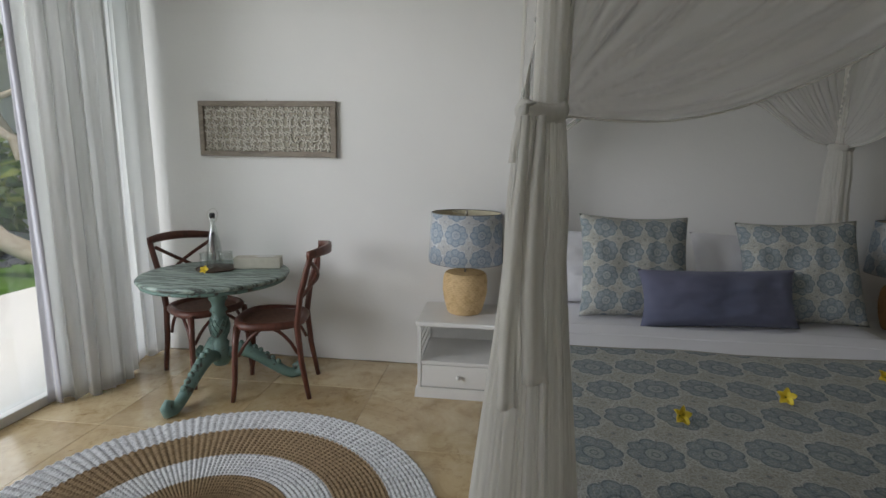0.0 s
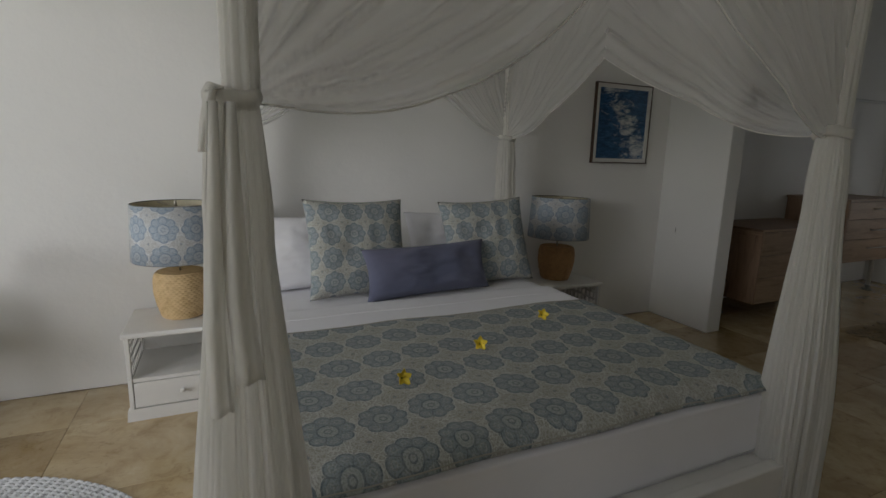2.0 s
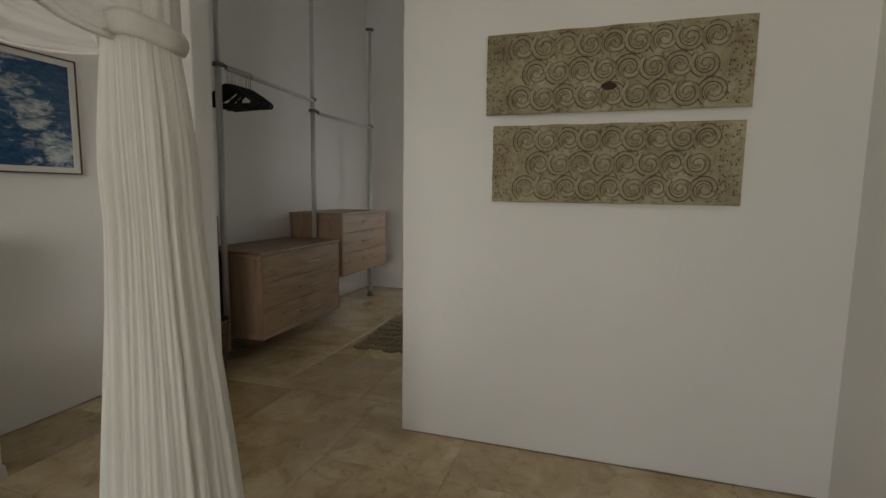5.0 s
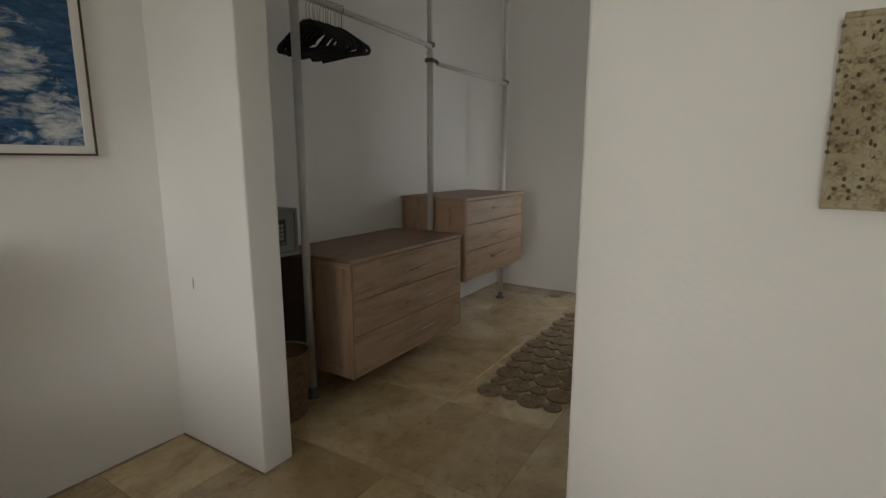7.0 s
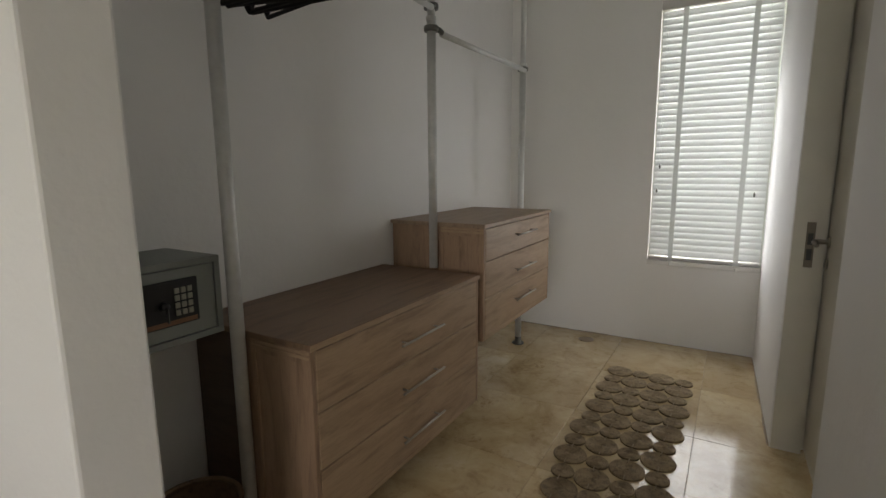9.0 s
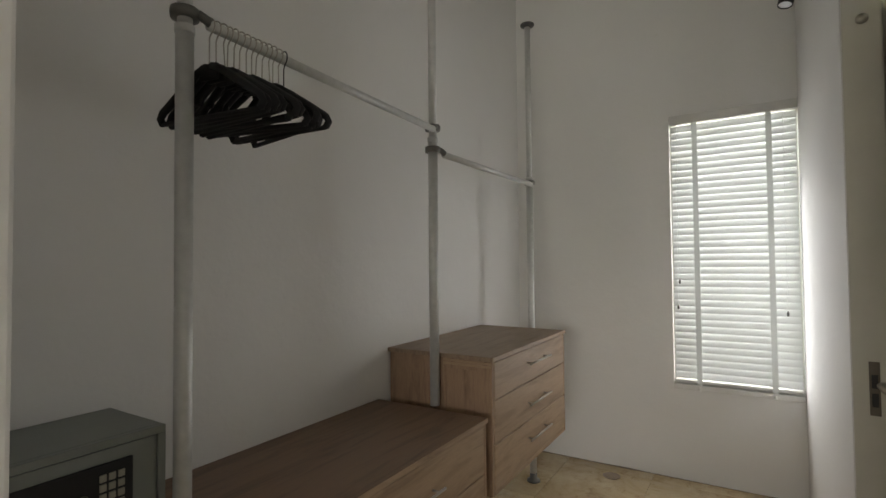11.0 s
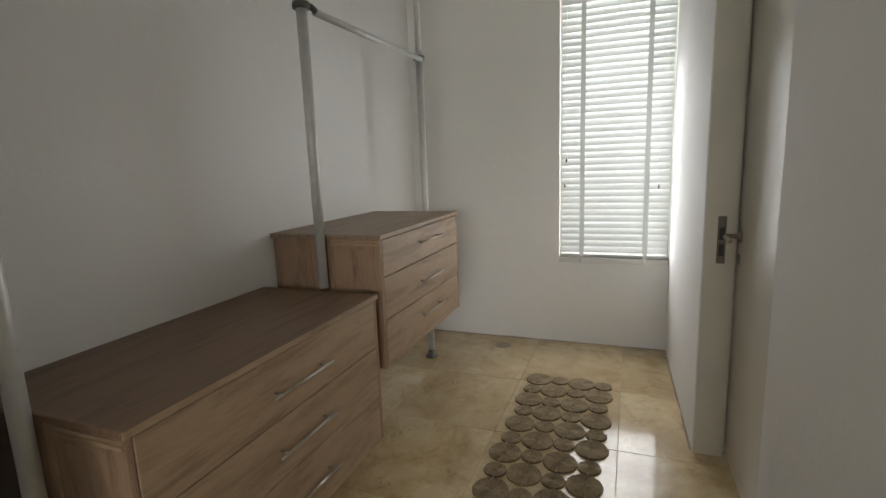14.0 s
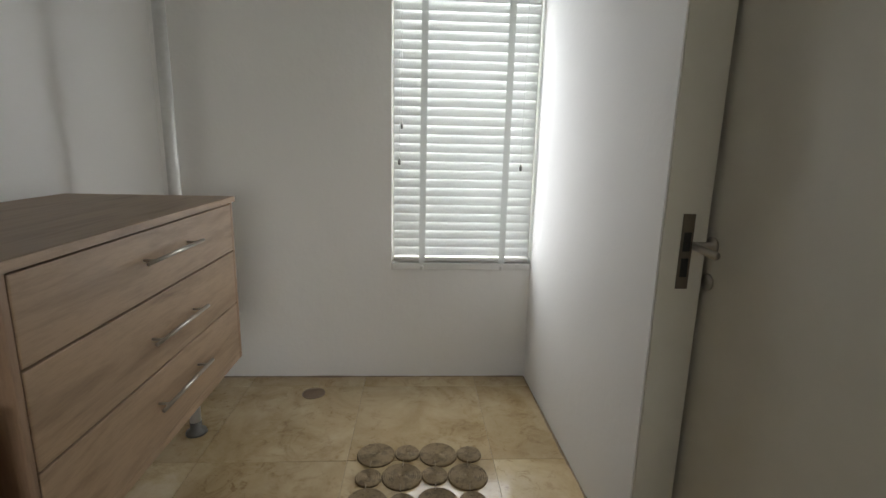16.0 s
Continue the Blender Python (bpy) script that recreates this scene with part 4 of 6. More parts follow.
def flower(m):
    d = thing("frangipani_flower", "fresh yellow frangipani flower head laid on cloth", "flower", m @ Matrix.Diagonal((0.62, 0.62, 0.78, 1)), group="yellow flowers")

    def fn(u, v):
        w = 0.0185 * math.sin(math.pi * min(1, v * 0.90 + 0.06)) ** 0.8
        a = (u - 0.5) * 2
        return (a * w + 0.009 * v * v, 0.004 + 0.042 * v * (0.40 + 0.60 * v), 0.008 + 0.046 * v * (1 - 0.42 * v) + 0.005 * a * a - 0.004 * a * v)

    petal = to_mesh(surface(fn, 6, 8), "petal", True)
    petal.materials.append(PETAL)
    for i in range(5):
        p = new("petal", petal)
        p.parent = d
        p.matrix_basis = pose(0, 0, 0, 0, 0, 72 * i)
        solid(p, 0.0012)
    part("stalk", tube([(0, 0, 0.0), (0, 0, 0.014)], 0.0045, 8), STALK, d, smooth=True)
    return d


f1 = flower(pose(0.717, 1.52, BEDTOP + 0.042, 58, 4, 12))
for m in (pose(1.113, 1.70, BEDTOP + 0.042, 60, -8, -14), pose(1.563, 1.918, BEDTOP + 0.042, 56, 8, -24)):
    copy_thing(f1, m)


# ---- canopy ----
def net_half(parent, corner, to, apex, power, sag=-0.05, deep=1.0, dip=0.035):
    """One drawn-back half of the net: from its post, in plan, to the middle of that side."""
    (x0, y0), (x1, y1) = POSTS[corner], to
    run = math.hypot(x1 - x0, y1 - y0)
    dx, dy = (x1 - x0) / run, (y1 - y0) / run
    nx, ny = dy, -dx
    tie = TIES[corner]
    seed = hash_of(corner, x1, y1)

    def fn(u, v):
        s = run * u ** 1.25
        k = s / run
        hem = tie + (apex - tie) * k ** power - dip * math.sin(math.pi * min(1.0, k * 2.2)) * (1 if k < 0.4545 else 0)
        z = hem + (TOP - 0.03 - hem) * v ** 1.2
        dist = math.hypot(s, z - tie)
        ang = 1.15 * math.atan2(z - hem, s + 0.015) ** 0.8
        fade = min(1.0, dist / 0.20) * (1 - 0.35 * smooth01((z - tie) / (TOP - tie)))
        drift = 1.6 * noise.noise(Vector((ang * 4, seed, dist * 0.8)))
        ridge = (1 - abs(math.sin(ang * 14 + seed + 0.5 * drift))) ** 6
        small = (1 - abs(math.sin(ang * 26 + seed * 2 + drift))) ** 3
        fold = deep * (0.040 * ridge * (0.65 + 0.8 * noise.noise(Vector((ang * 7, seed, 3)))) + 0.014 * small + 0.007 * noise.noise(Vector((s * 8, z * 8, seed))))
        belly = sag * math.sin(math.pi * k) * (1 - v)
        o = fold * fade + belly * fade
        return (x0 + dx * s + nx * o, y0 + dy * s + ny * o, z)

    s = part("net_panel", surface(fn, 150, 130), SHEER, parent, smooth=True)
    part("net_hem", tube([fn(0.02 + 0.98 * i / 60, 0.0) for i in range(61)], 0.0022, 6), NET, s, smooth=True)
    return s


def hash_of(*a):
    return sum((i + 1) * (sum(map(ord, q)) if isinstance(q, str) else q * 13.7) for i, q in enumerate(a)) % 6.28


def bundle(parent, corner, x, y, r0, r1, lean, pleats, seed, foot=0.012):
    """The gathered net hanging from its tie to the floor."""
    tie = TIES[corner]

    def fn(u, v):
        z = tie * (1 - v) + foot * v
        a = 2 * math.pi * u
        r = r0 + (r1 - r0) * smooth01(v * 1.5) + 0.006 * math.sin(math.pi * min(1, v * 6)) * (1 if v < 1 / 6 else 0)
        ph = seed + 0.5 * math.sin(v * 3 + seed) + 1.2 * noise.noise(Vector((math.cos(a) * 1.3, math.sin(a) * 1.3, v * 1.2 + seed)))
        amp = min(1, v * 7 + 0.2)
        ca, sa = math.cos(a), math.sin(a)
        f = 0.26 * noise.noise(Vector((ca * 2.0, sa * 2.0, v * 0.9 + seed * 3)))
        f += 0.20 * (0.35 - abs(noise.noise(Vector((ca * 4.2, sa * 4.2, v * 0.7 + seed * 5)))))
        f += 0.16 * (0.3 - abs(noise.noise(Vector((ca * 9.0, sa * 9.0, v * 0.6 + seed * 7)))))
        f += 0.09 * (0.3 - abs(noise.noise(Vector((ca * 19.0, sa * 19.0, v * 0.5 + seed * 9)))))
        f += 0.03 * math.sin(a * pleats + ph * 3)
        r *= 1 + amp * f
        z += 0.035 * v * v * (0.5 + noise.noise(Vector((ca * 1.5, sa * 1.5, seed)))) if v > 0.3 else 0
        return (x + lean[0] * v + r * math.cos(a), y + lean[1] * v + r * 0.85 * math.sin(a), z)

    part("gathered_net", surface(fn, 320, 44, wrap=True), NET, parent, smooth=True)


def sleeve(parent, corner, x, y, r0, r1, pleats, seed):
    """The net wrapped round its post above the tie."""
    z0 = TIES[corner]

    def fn(u, v):
        a = 2 * math.pi * u
        r = r0 + (r1 - r0) * v
        r *= 1 + 0.10 * math.sin(a * pleats + seed + 2 * noise.noise(Vector((math.cos(a), math.sin(a), v * 2 + seed))))
        px, py = POSTS[corner]
        return (x + (px - x) * v + r * math.cos(a), y + (py - y) * v + r * math.sin(a), z0 + (TOP - 0.02 - z0) * v)

    part("gathered_net", surface(fn, 110, 24, wrap=True), NET, parent, smooth=True)


def sash(parent, corner, x, y, r):
    z = TIES[corner]

    def fn(u, v):
        a = 2 * math.pi * u
        rr = r * (1 + 0.05 * math.sin(a * 7)) + 0.007 * math.sin(math.pi * v)
        return (x + rr * math.cos(a), y + rr * 0.9 * math.sin(a), z - 0.016 + 0.034 * v + 0.006 * math.sin(a * 2 + 1))

    s = part("sash", surface(fn, 40, 5, wrap=True), NET, parent, smooth=True)
    solid(s, 0.006)
    return s


def ribbon(parent, pts, widths, side):
    def fn(u, v):
        f = v * (len(pts) - 1)
        i = min(int(f), len(pts) - 2)
        k = f - i
        p = Vector(pts[i]).lerp(Vector(pts[i + 1]), k)
        w = widths[i] * (1 - k) + widths[i + 1] * k
        a = u - 0.5
        q = p + Vector(side) * (a * w)
        q.y -= 0.010 * math.sin(a * 6 + v * 3)
        return q

    s = part("sash_tail", surface(fn, 6, 24), NET, parent, smooth=True)
    solid(s, 0.003)


def canopy():
    d = thing("bed_canopy", "sheer off-white mosquito net drawn back and tied to the bed posts", "canopy")
    mx, my = 1.15, 2.232
    net_half(d, "fl", (mx, 1.02), 2.05, 3.0, dip=0.012)
    net_half(d, "fr", (mx, 1.02), 2.05, 1.9)
    net_half(d, "fr", (2.085, my), 1.998, 1.45)
    net_half(d, "rr", (2.095, my), 1.998, 1.25)
    net_half(d, "rr", (mx, 3.23), 2.10, 1.1)
    net_half(d, "rl", (mx, 3.23), 2.10, 1.3)
    net_half(d, "rl", (0.285, my), 1.98, 1.6, 0.03, 0.5)
    net_half(d, "fl", (0.285, my), 1.98, 2.2, 0.03, 0.5)
    bundle(d, "fl", 0.230, 0.966, 0.040, 0.098, (-0.004, 0.01), 26, 0.6)
    bundle(d, "fr", 2.04, 1.056, 0.050, 0.105, (0.05, 0.0), 24, 2.1)
    bundle(d, "rr", 2.09, 3.19, 0.055, 0.10, (0.03, 0.0), 18, 3.3)
    bundle(d, "rl", 0.30, 3.22, 0.05, 0.085, (0.03, 0.0), 18, 4.7)
    for c in POSTS:
        sleeve(d, c, *((0.244, 0.975) if c == "fl" else POSTS[c]), 0.028, 0.031, 12, len(c) + ord(c[0]) + ord(c[1]))
    sash(d, "fl", 0.230, 0.966, 0.039)
    sash(d, "fr", 2.04, 1.056, 0.054)
    sash(d, "rr", 2.09, 3.19, 0.058)
    sash(d, "rl", 0.30, 3.22, 0.058)
    z = TIES["fl"]
    ribbon(d, [(0.222, 0.902, z - 0.01), (0.218, 0.885, z - 0.14), (0.222, 0.868, z - 0.30), (0.235, 0.862, z - 0.45)], [0.016, 0.028, 0.034, 0.042], (1, 0, 0))
    ribbon(d, [(0.198, 0.905, z - 0.01), (0.192, 0.888, z - 0.16), (0.185, 0.872, z - 0.36), (0.19, 0.866, z - 0.50)], [0.014, 0.022, 0.028, 0.032], (1, 0, 0))
    ribbon(d, [(0.212, 0.928, z + 0.012), (0.198, 0.922, z + 0.008), (0.190, 0.918, z - 0.04), (0.186, 0.918, z - 0.085)], [0.012, 0.018, 0.02, 0.022], (1, 0, 0))


canopy()


# ---- nightstands and lamps ----
def nightstand(m, label):
    d = thing("nightstand", label, "nightstand", m, group="nightstands")
    w, dp, h = 0.52, 0.46, 0.503
    # local: x along the wall, y towards the wall
    part("top", box(-0.012, w + 0.012, -0.012, dp, h - 0.028, h, 0.007), WHITEWOOD, d)
    for x in (0.0, w - 0.022):
        s = part("side_panel", box(x, x + 0.022, 0.0, dp, 0.05, 0.245, 0.003), WHITEWOOD, d)
        part("post", box(x, x + 0.022, 0.0, 0.03, 0.2455, h - 0.0285, 0.003), WHITEWOOD, s)
        part("post", box(x, x + 0.022, dp - 0.03, dp, 0.2455, h - 0.0285, 0.003), WHITEWOOD, s)
        part("upper_rail", box(x, x + 0.022, 0.0305, dp - 0.0305, h - 0.055, h - 0.0285, 0.003), WHITEWOOD, s)
        for i in range(8):
            y = 0.05 + i * 0.048
            part("lattice_bar", box(x + 0.007, x + 0.015, y, y + 0.018, 0.246, h - 0.056), WHITEWOOD, s)
        for z in (0.29, 0.345, 0.40):
            part("lattice_bar", box(x + 0.006, x + 0.016, 0.0305, dp - 0.0305, z, z + 0.018), WHITEWOOD, s)
    part("shelf", box(0.0225, w - 0.0225, 0.004, dp - 0.012, 0.222, 0.243, 0.003), WHITEWOOD, d)
    part("back_panel", box(0.0225, w - 0.0225, dp - 0.012, dp - 0.002, 0.05, h - 0.029), WHITEWOOD, d)
    dr = part("drawer", box(0.025, w - 0.025, 0.003, 0.022, 0.075, 0.218, 0.004), WHITEWOOD, d)
    part("knob", lathe([(0, 0), (0.007, 0), (0.008, 0.012), (0.014, 0.018), (0.012, 0.026), (0, 0.028)], 14, m=pose(w / 2, 0.003, 0.15, 90, 0, 0)), WHITEWOOD, dr, smooth=True)
    pl = prism([(-0.018, 0.0), (w + 0.018, 0.0), (w + 0.012, 0.06), (w + 0.003, 0.07), (-0.003, 0.07), (-0.012, 0.06)], 0.0, dp, m=pose(0, dp - 0.001, 0, 90, 0, 0))
    part("plinth", pl, WHITEWOOD, d)
    return d


nightstand(pose(-0.315, 2.978, 0), "white painted nightstand with open lattice shelf and drawer")
nightstand(pose(2.42, 3.038, 0), "white nightstand with lattice sides beside the bed")

RATTAN = timber("woven_rattan", (0.66, 0.47, 0.245), (0.50, 0.32, 0.145), (1, 1, 1), 24, 0.6)
# darker orange copy of the rattan: the right lamp's shadowed look as colour
RATTAN_SHADOWED = timber("shadowed_woven_rattan", (0.47, 0.26, 0.11), (0.33, 0.165, 0.065), (1, 1, 1), 24, 0.6)
SHADE_IN = plain("shade_lining", (0.55, 0.50, 0.36), 0.7)


def table_lamp(m, label, weave):
    d = thing("table_lamp", label, "lamp", m @ Matrix.Diagonal((1.06, 1.06, 1.03, 1)), group="bedside lamps")
    rows = 22
    prof = [(0.098, 0.0), (0.106, 0.01), (0.125, 0.08), (0.136, 0.15), (0.135, 0.215), (0.129, 0.245), (0.120, 0.26)]

    def rad(v):
        z = v * 0.26
        for (ra, za), (rb, zb) in zip(prof, prof[1:]):
            if za <= z <= zb + 1e-9:
                return ra + (rb - ra) * (z - za) / (zb - za)
        return prof[-1][0]

    def fn(u, v):
        a = 2 * math.pi * u
        wv = 0.0022 * math.sin(a * 30 + math.pi * int(v * rows)) + 0.0018 * math.sin(v * rows * math.pi * 2)
        r = rad(v) + wv
        return (r * math.cos(a), r * math.sin(a), v * 0.26)

    b = part("base", surface(fn, 120, 66, wrap=True), weave, d, "woven rattan barrel", True)
    part("base_lid", lathe([(0, 0.262), (0.116, 0.262), (0.116, 0.255), (0, 0.255)], 28), weave, b)
    part("base_bottom", lathe([(0, 0.0), (0.092, 0.0), (0.092, 0.006), (0, 0.006)], 28), weave, b)
    part("stem", tube([(0, 0, 0.262), (0, 0, 0.63)], 0.006, 10), STEEL, d, smooth=True)
    s = part("shade", lathe([(0.226, 0.335), (0.212, 0.64)], 56, uv=1.36), PRINT_LAMP, d, "printed cotton drum shade", True)
    solid(s, 0.003, 1.0)
    part("shade_lining", lathe([(0.2215, 0.337), (0.2075, 0.638)], 48), SHADE_IN, s, smooth=True)
    for z, r in ((0.335, 0.226), (0.64, 0.212)):
        part("shade_ring", tube([(r * math.cos(2 * math.pi * i / 48), r * math.sin(2 * math.pi * i / 48), z) for i in range(48)], 0.003, 6, closed=True), DARKMETAL, s, smooth=True)
    for a in range(3):
        c, q = math.cos(a * 2.094), math.sin(a * 2.094)
        part("spider_arm", tube([(0, 0, 0.622), (0.209 * c, 0.209 * q, 0.63)], 0.002, 6), STEEL, d, smooth=True)
    part("finial", lathe([(0, 0.62), (0.007, 0.622), (0.007, 0.645), (0.004, 0.655), (0, 0.656)], 12), STEEL, d, smooth=True)
    return d


table_lamp(pose(-0.045, 3.235, 0.5035), "table lamp with blue rosette shade on the nightstand", RATTAN)
table_lamp(pose(2.655, 3.27, 0.5035, 0, 1.5, 25), "table lamp with tilted rosette printed shade and woven base coloured as in shadow", RATTAN_SHADOWED)


# ---- table and chairs ----
TOPWORN = Mat("scraped_turquoise_top", 0.45)
v = TOPWORN.coords("Object", (3.2, 30, 3), (0, 0, 0.25))
g = TOPWORN.noise(v, 1.7, 8, 0.74, 0.35)
TOPWORN.col(TOPWORN.ramp(g, [(0.36, (0.022, 0.02, 0.018)), (0.44, (0.07, 0.085, 0.075)), (0.49, (0.20, 0.275, 0.24)), (0.62, (0.40, 0.47, 0.42))]))
TOPWORN.bump(g, 0.002, 0.4)
TOPWORN = TOPWORN.m
TX, TY, TZ, TR = -1.645, 3.002, 0.752, 0.455


def round_table():
    d = thing("round_table", "round pedestal table in worn turquoise paint on scroll feet", "table", pose(TX, TY, 0))
    part("tabletop", lathe([(0, TZ - 0.03), (TR - 0.02, TZ - 0.03), (TR - 0.006, TZ - 0.024), (TR, TZ - 0.012), (TR - 0.008, TZ - 0.002), (TR - 0.02, TZ), (0, TZ)], 64), TOPWORN, d, smooth=True)
    part("apron", lathe([(TR - 0.035, TZ - 0.055), (TR - 0.02, TZ - 0.05), (TR - 0.02, TZ - 0.03), (TR - 0.035, TZ - 0.03)], 64), GREENPAINT, d, smooth=True)
    part("column", lathe([(0, 0.13), (0.045, 0.13), (0.06, 0.16), (0.062, 0.22), (0.05, 0.25), (0.055, 0.28), (0.04, 0.30), (0.05, 0.33), (0.06, 0.37), (0.06, 0.42), (0.046, 0.46), (0.04, 0.48), (0.055, 0.50), (0.038, 0.53), (0.045, 0.56), (0.06, 0.58), (0.05, 0.60), (0.05, 0.66), (0.085, 0.672), (0.085, TZ - 0.031), (0, TZ - 0.031)], 28), GREENPAINT, d, "turned and carved column", True)
    carve = bmesh.new()
    for k in range(12):
        for s in (-1, 1):
            pts = []
            for i in range(9):
                a = 2 * math.pi * k / 12 + s * i * 0.13
                z = 0.335 + 0.115 * i / 8
                r = 0.060 - 0.0 + 0.0035 - 0.010 * abs(i / 4 - 1) ** 2
                pts.append((r * math.cos(a), r * math.sin(a), z))
            tube(pts, 0.0032, 5, carve)
    tagged(part("carved_net", carve, GREENPAINT, d), kind="stuff")
    # one scroll foot, drawn in radius and height
    path = [(0.05, 0.20), (0.12, 0.225), (0.19, 0.20), (0.26, 0.15), (0.33, 0.095), (0.40, 0.045), (0.455, 0.022), (0.50, 0.03), (0.515, 0.065), (0.49, 0.088), (0.465, 0.075), (0.468, 0.055)]
    th = [1.0, 1.25, 1.2, 1.05, 0.95, 0.9, 0.9, 0.85, 0.75, 0.65, 0.5, 0.35]
    foot = tube([(r, 0, z) for r, z in path], 0.037, 10, taper=th)
    for r, z in ((0.13, 0.262), (0.175, 0.252), (0.215, 0.228), (0.25, 0.202), (0.29, 0.170), (0.325, 0.142), (0.36, 0.112), (0.505, 0.080)):
        one = bmesh.new()
        bmesh.ops.create_uvsphere(one, u_segments=10, v_segments=6, radius=0.022)
        join(foot, one, pose(r, 0, z) @ Matrix.Diagonal((0.8, 1.0, 1.1, 1)))
    me = to_mesh(foot, "scroll_foot", True)
    me.materials.append(GREENPAINT)
    for a in (-95, 20, 138):
        f = new("scroll_foot", me)
        f.parent = d
        f.matrix_basis = pose(0, 0, 0, 0, 0, a)


round_table()

CANE = timber("woven_cane", (0.16, 0.075, 0.045), (0.07, 0.03, 0.02), (1, 1, 1), 60, 0.6)


def bentwood_chair(m, label):
    """Local: the seat faces +y, the floor is z = 0."""
    d = thing("bentwood_chair", label, "chair", m @ Matrix.Diagonal((1.05, 1.05, 1.07, 1)), group="chairs at the table")
    sh = 0.462

    def ring(r, z, sq=0.82):
        out = []
        for i in range(40):
            a = 2 * math.pi * i / 40
            c, s = math.cos(a), math.sin(a)
            k = (abs(c) ** 2.8 + abs(s) ** 2.8) ** (-1 / 2.8)
            wd = r * (1.0 + 0.07 * s)
            out.append((wd * k * c, r * 0.98 * k * s, z))
        return out

    seat = tube(ring(0.192, sh - 0.016), 0.024, 10, closed=True)
    part("seat_frame", seat, CHAIRWOOD, d, smooth=True)

    def fn(u, v):
        x, y = (u - 0.5) * 0.36, (v - 0.5) * 0.36
        return (x, y, sh - 0.012 - 0.006 * (1 - (2 * u - 1) ** 2) * (1 - (2 * v - 1) ** 2) + 0.0012 * math.sin(x * 420) * math.sin(y * 420))

    c = part("cane_seat", surface(fn, 48, 48), CANE, d, "dark woven cane seat", True)
    solid(c, 0.004)
    for s in (-1, 1):
        part("leg", tube([(s * 0.175, 0.165, sh - 0.02), (s * 0.185, 0.178, 0.30), (s * 0.19, 0.185, 0.12), (s * 0.195, 0.20, 0.0)], 0.0175, 10, taper=[1.1, 1.0, 0.9, 0.8]), CHAIRWOOD, d, smooth=True)
        part("back_post", tube([(s * 0.175, -0.235, 0.0), (s * 0.17, -0.195, 0.22), (s * 0.168, -0.175, sh - 0.02), (s * 0.178, -0.20, 0.62), (s * 0.195, -0.245, 0.78), (s * 0.20, -0.27, 0.855)], 0.0175, 10, taper=[0.8, 1.0, 1.1, 1.05, 1.0, 0.95]), CHAIRWOOD, d, smooth=True)
        # bent braces below the seat
        arc = [(s * (0.18 - 0.03 * t), 0.16 - 0.33 * t, 0.27 + 0.16 * math.sin(math.pi * t) ** 0.8) for t in [i / 10 for i in range(11)]]
        part("side_brace", tube(arc, 0.010, 8), CHAIRWOOD, d, smooth=True)
        # crossed back straps
        cross = [(s * (0.178 - 0.356 * t), -0.20 - 0.055 * t - 0.045 * math.sin(math.pi * t) - (0.004 if s > 0 else -0.004), 0.60 + 0.22 * t) for t in [i / 10 for i in range(11)]]
        b = tube(cross, 0.0115, 8)
        part("cross_strap", b, CHAIRWOOD, d, smooth=True)
    arc = [(0.17 * (2 * t - 1), 0.182, 0.27 + 0.15 * math.sin(math.pi * t) ** 0.8) for t in [i / 10 for i in range(11)]]
    part("front_brace", tube(arc, 0.010, 8), CHAIRWOOD, d, smooth=True)
    # curved top rail
    rail = bmesh.new()
    rings = []
    for i in range(15):
        t = 2 * i / 14 - 1
        x, y = 0.215 * t, -0.262 - 0.085 * (1 - t * t)
        z, hh = 0.862 + 0.012 * (1 - t * t), 0.026 - 0.006 * t * t
        rings.append([rail.verts.new((x, y + oy, z + oz)) for oy, oz in ((-0.012, -hh), (0.012, -hh), (0.014, 0), (0.012, hh), (-0.012, hh), (-0.014, 0))])
    for a, b in zip(rings, rings[1:]):
        for k in range(6):
            rail.faces.new((a[k], a[(k + 1) % 6], b[(k + 1) % 6], b[k]))
    rail.faces.new(rings[0])
    rail.faces.new(rings[-1][::-1])
    part("top_rail", rail, CHAIRWOOD, d, smooth=True)
    return d


bentwood_chair(pose(-1.262, 2.985, 0, 0, 0, 102), "dark red-brown bentwood cross-back chair with cane seat beside the table")
bentwood_chair(pose(-1.83, 3.15, 0, 0, 0, -121), "dark bentwood cross-back chair behind the table near the curtain")


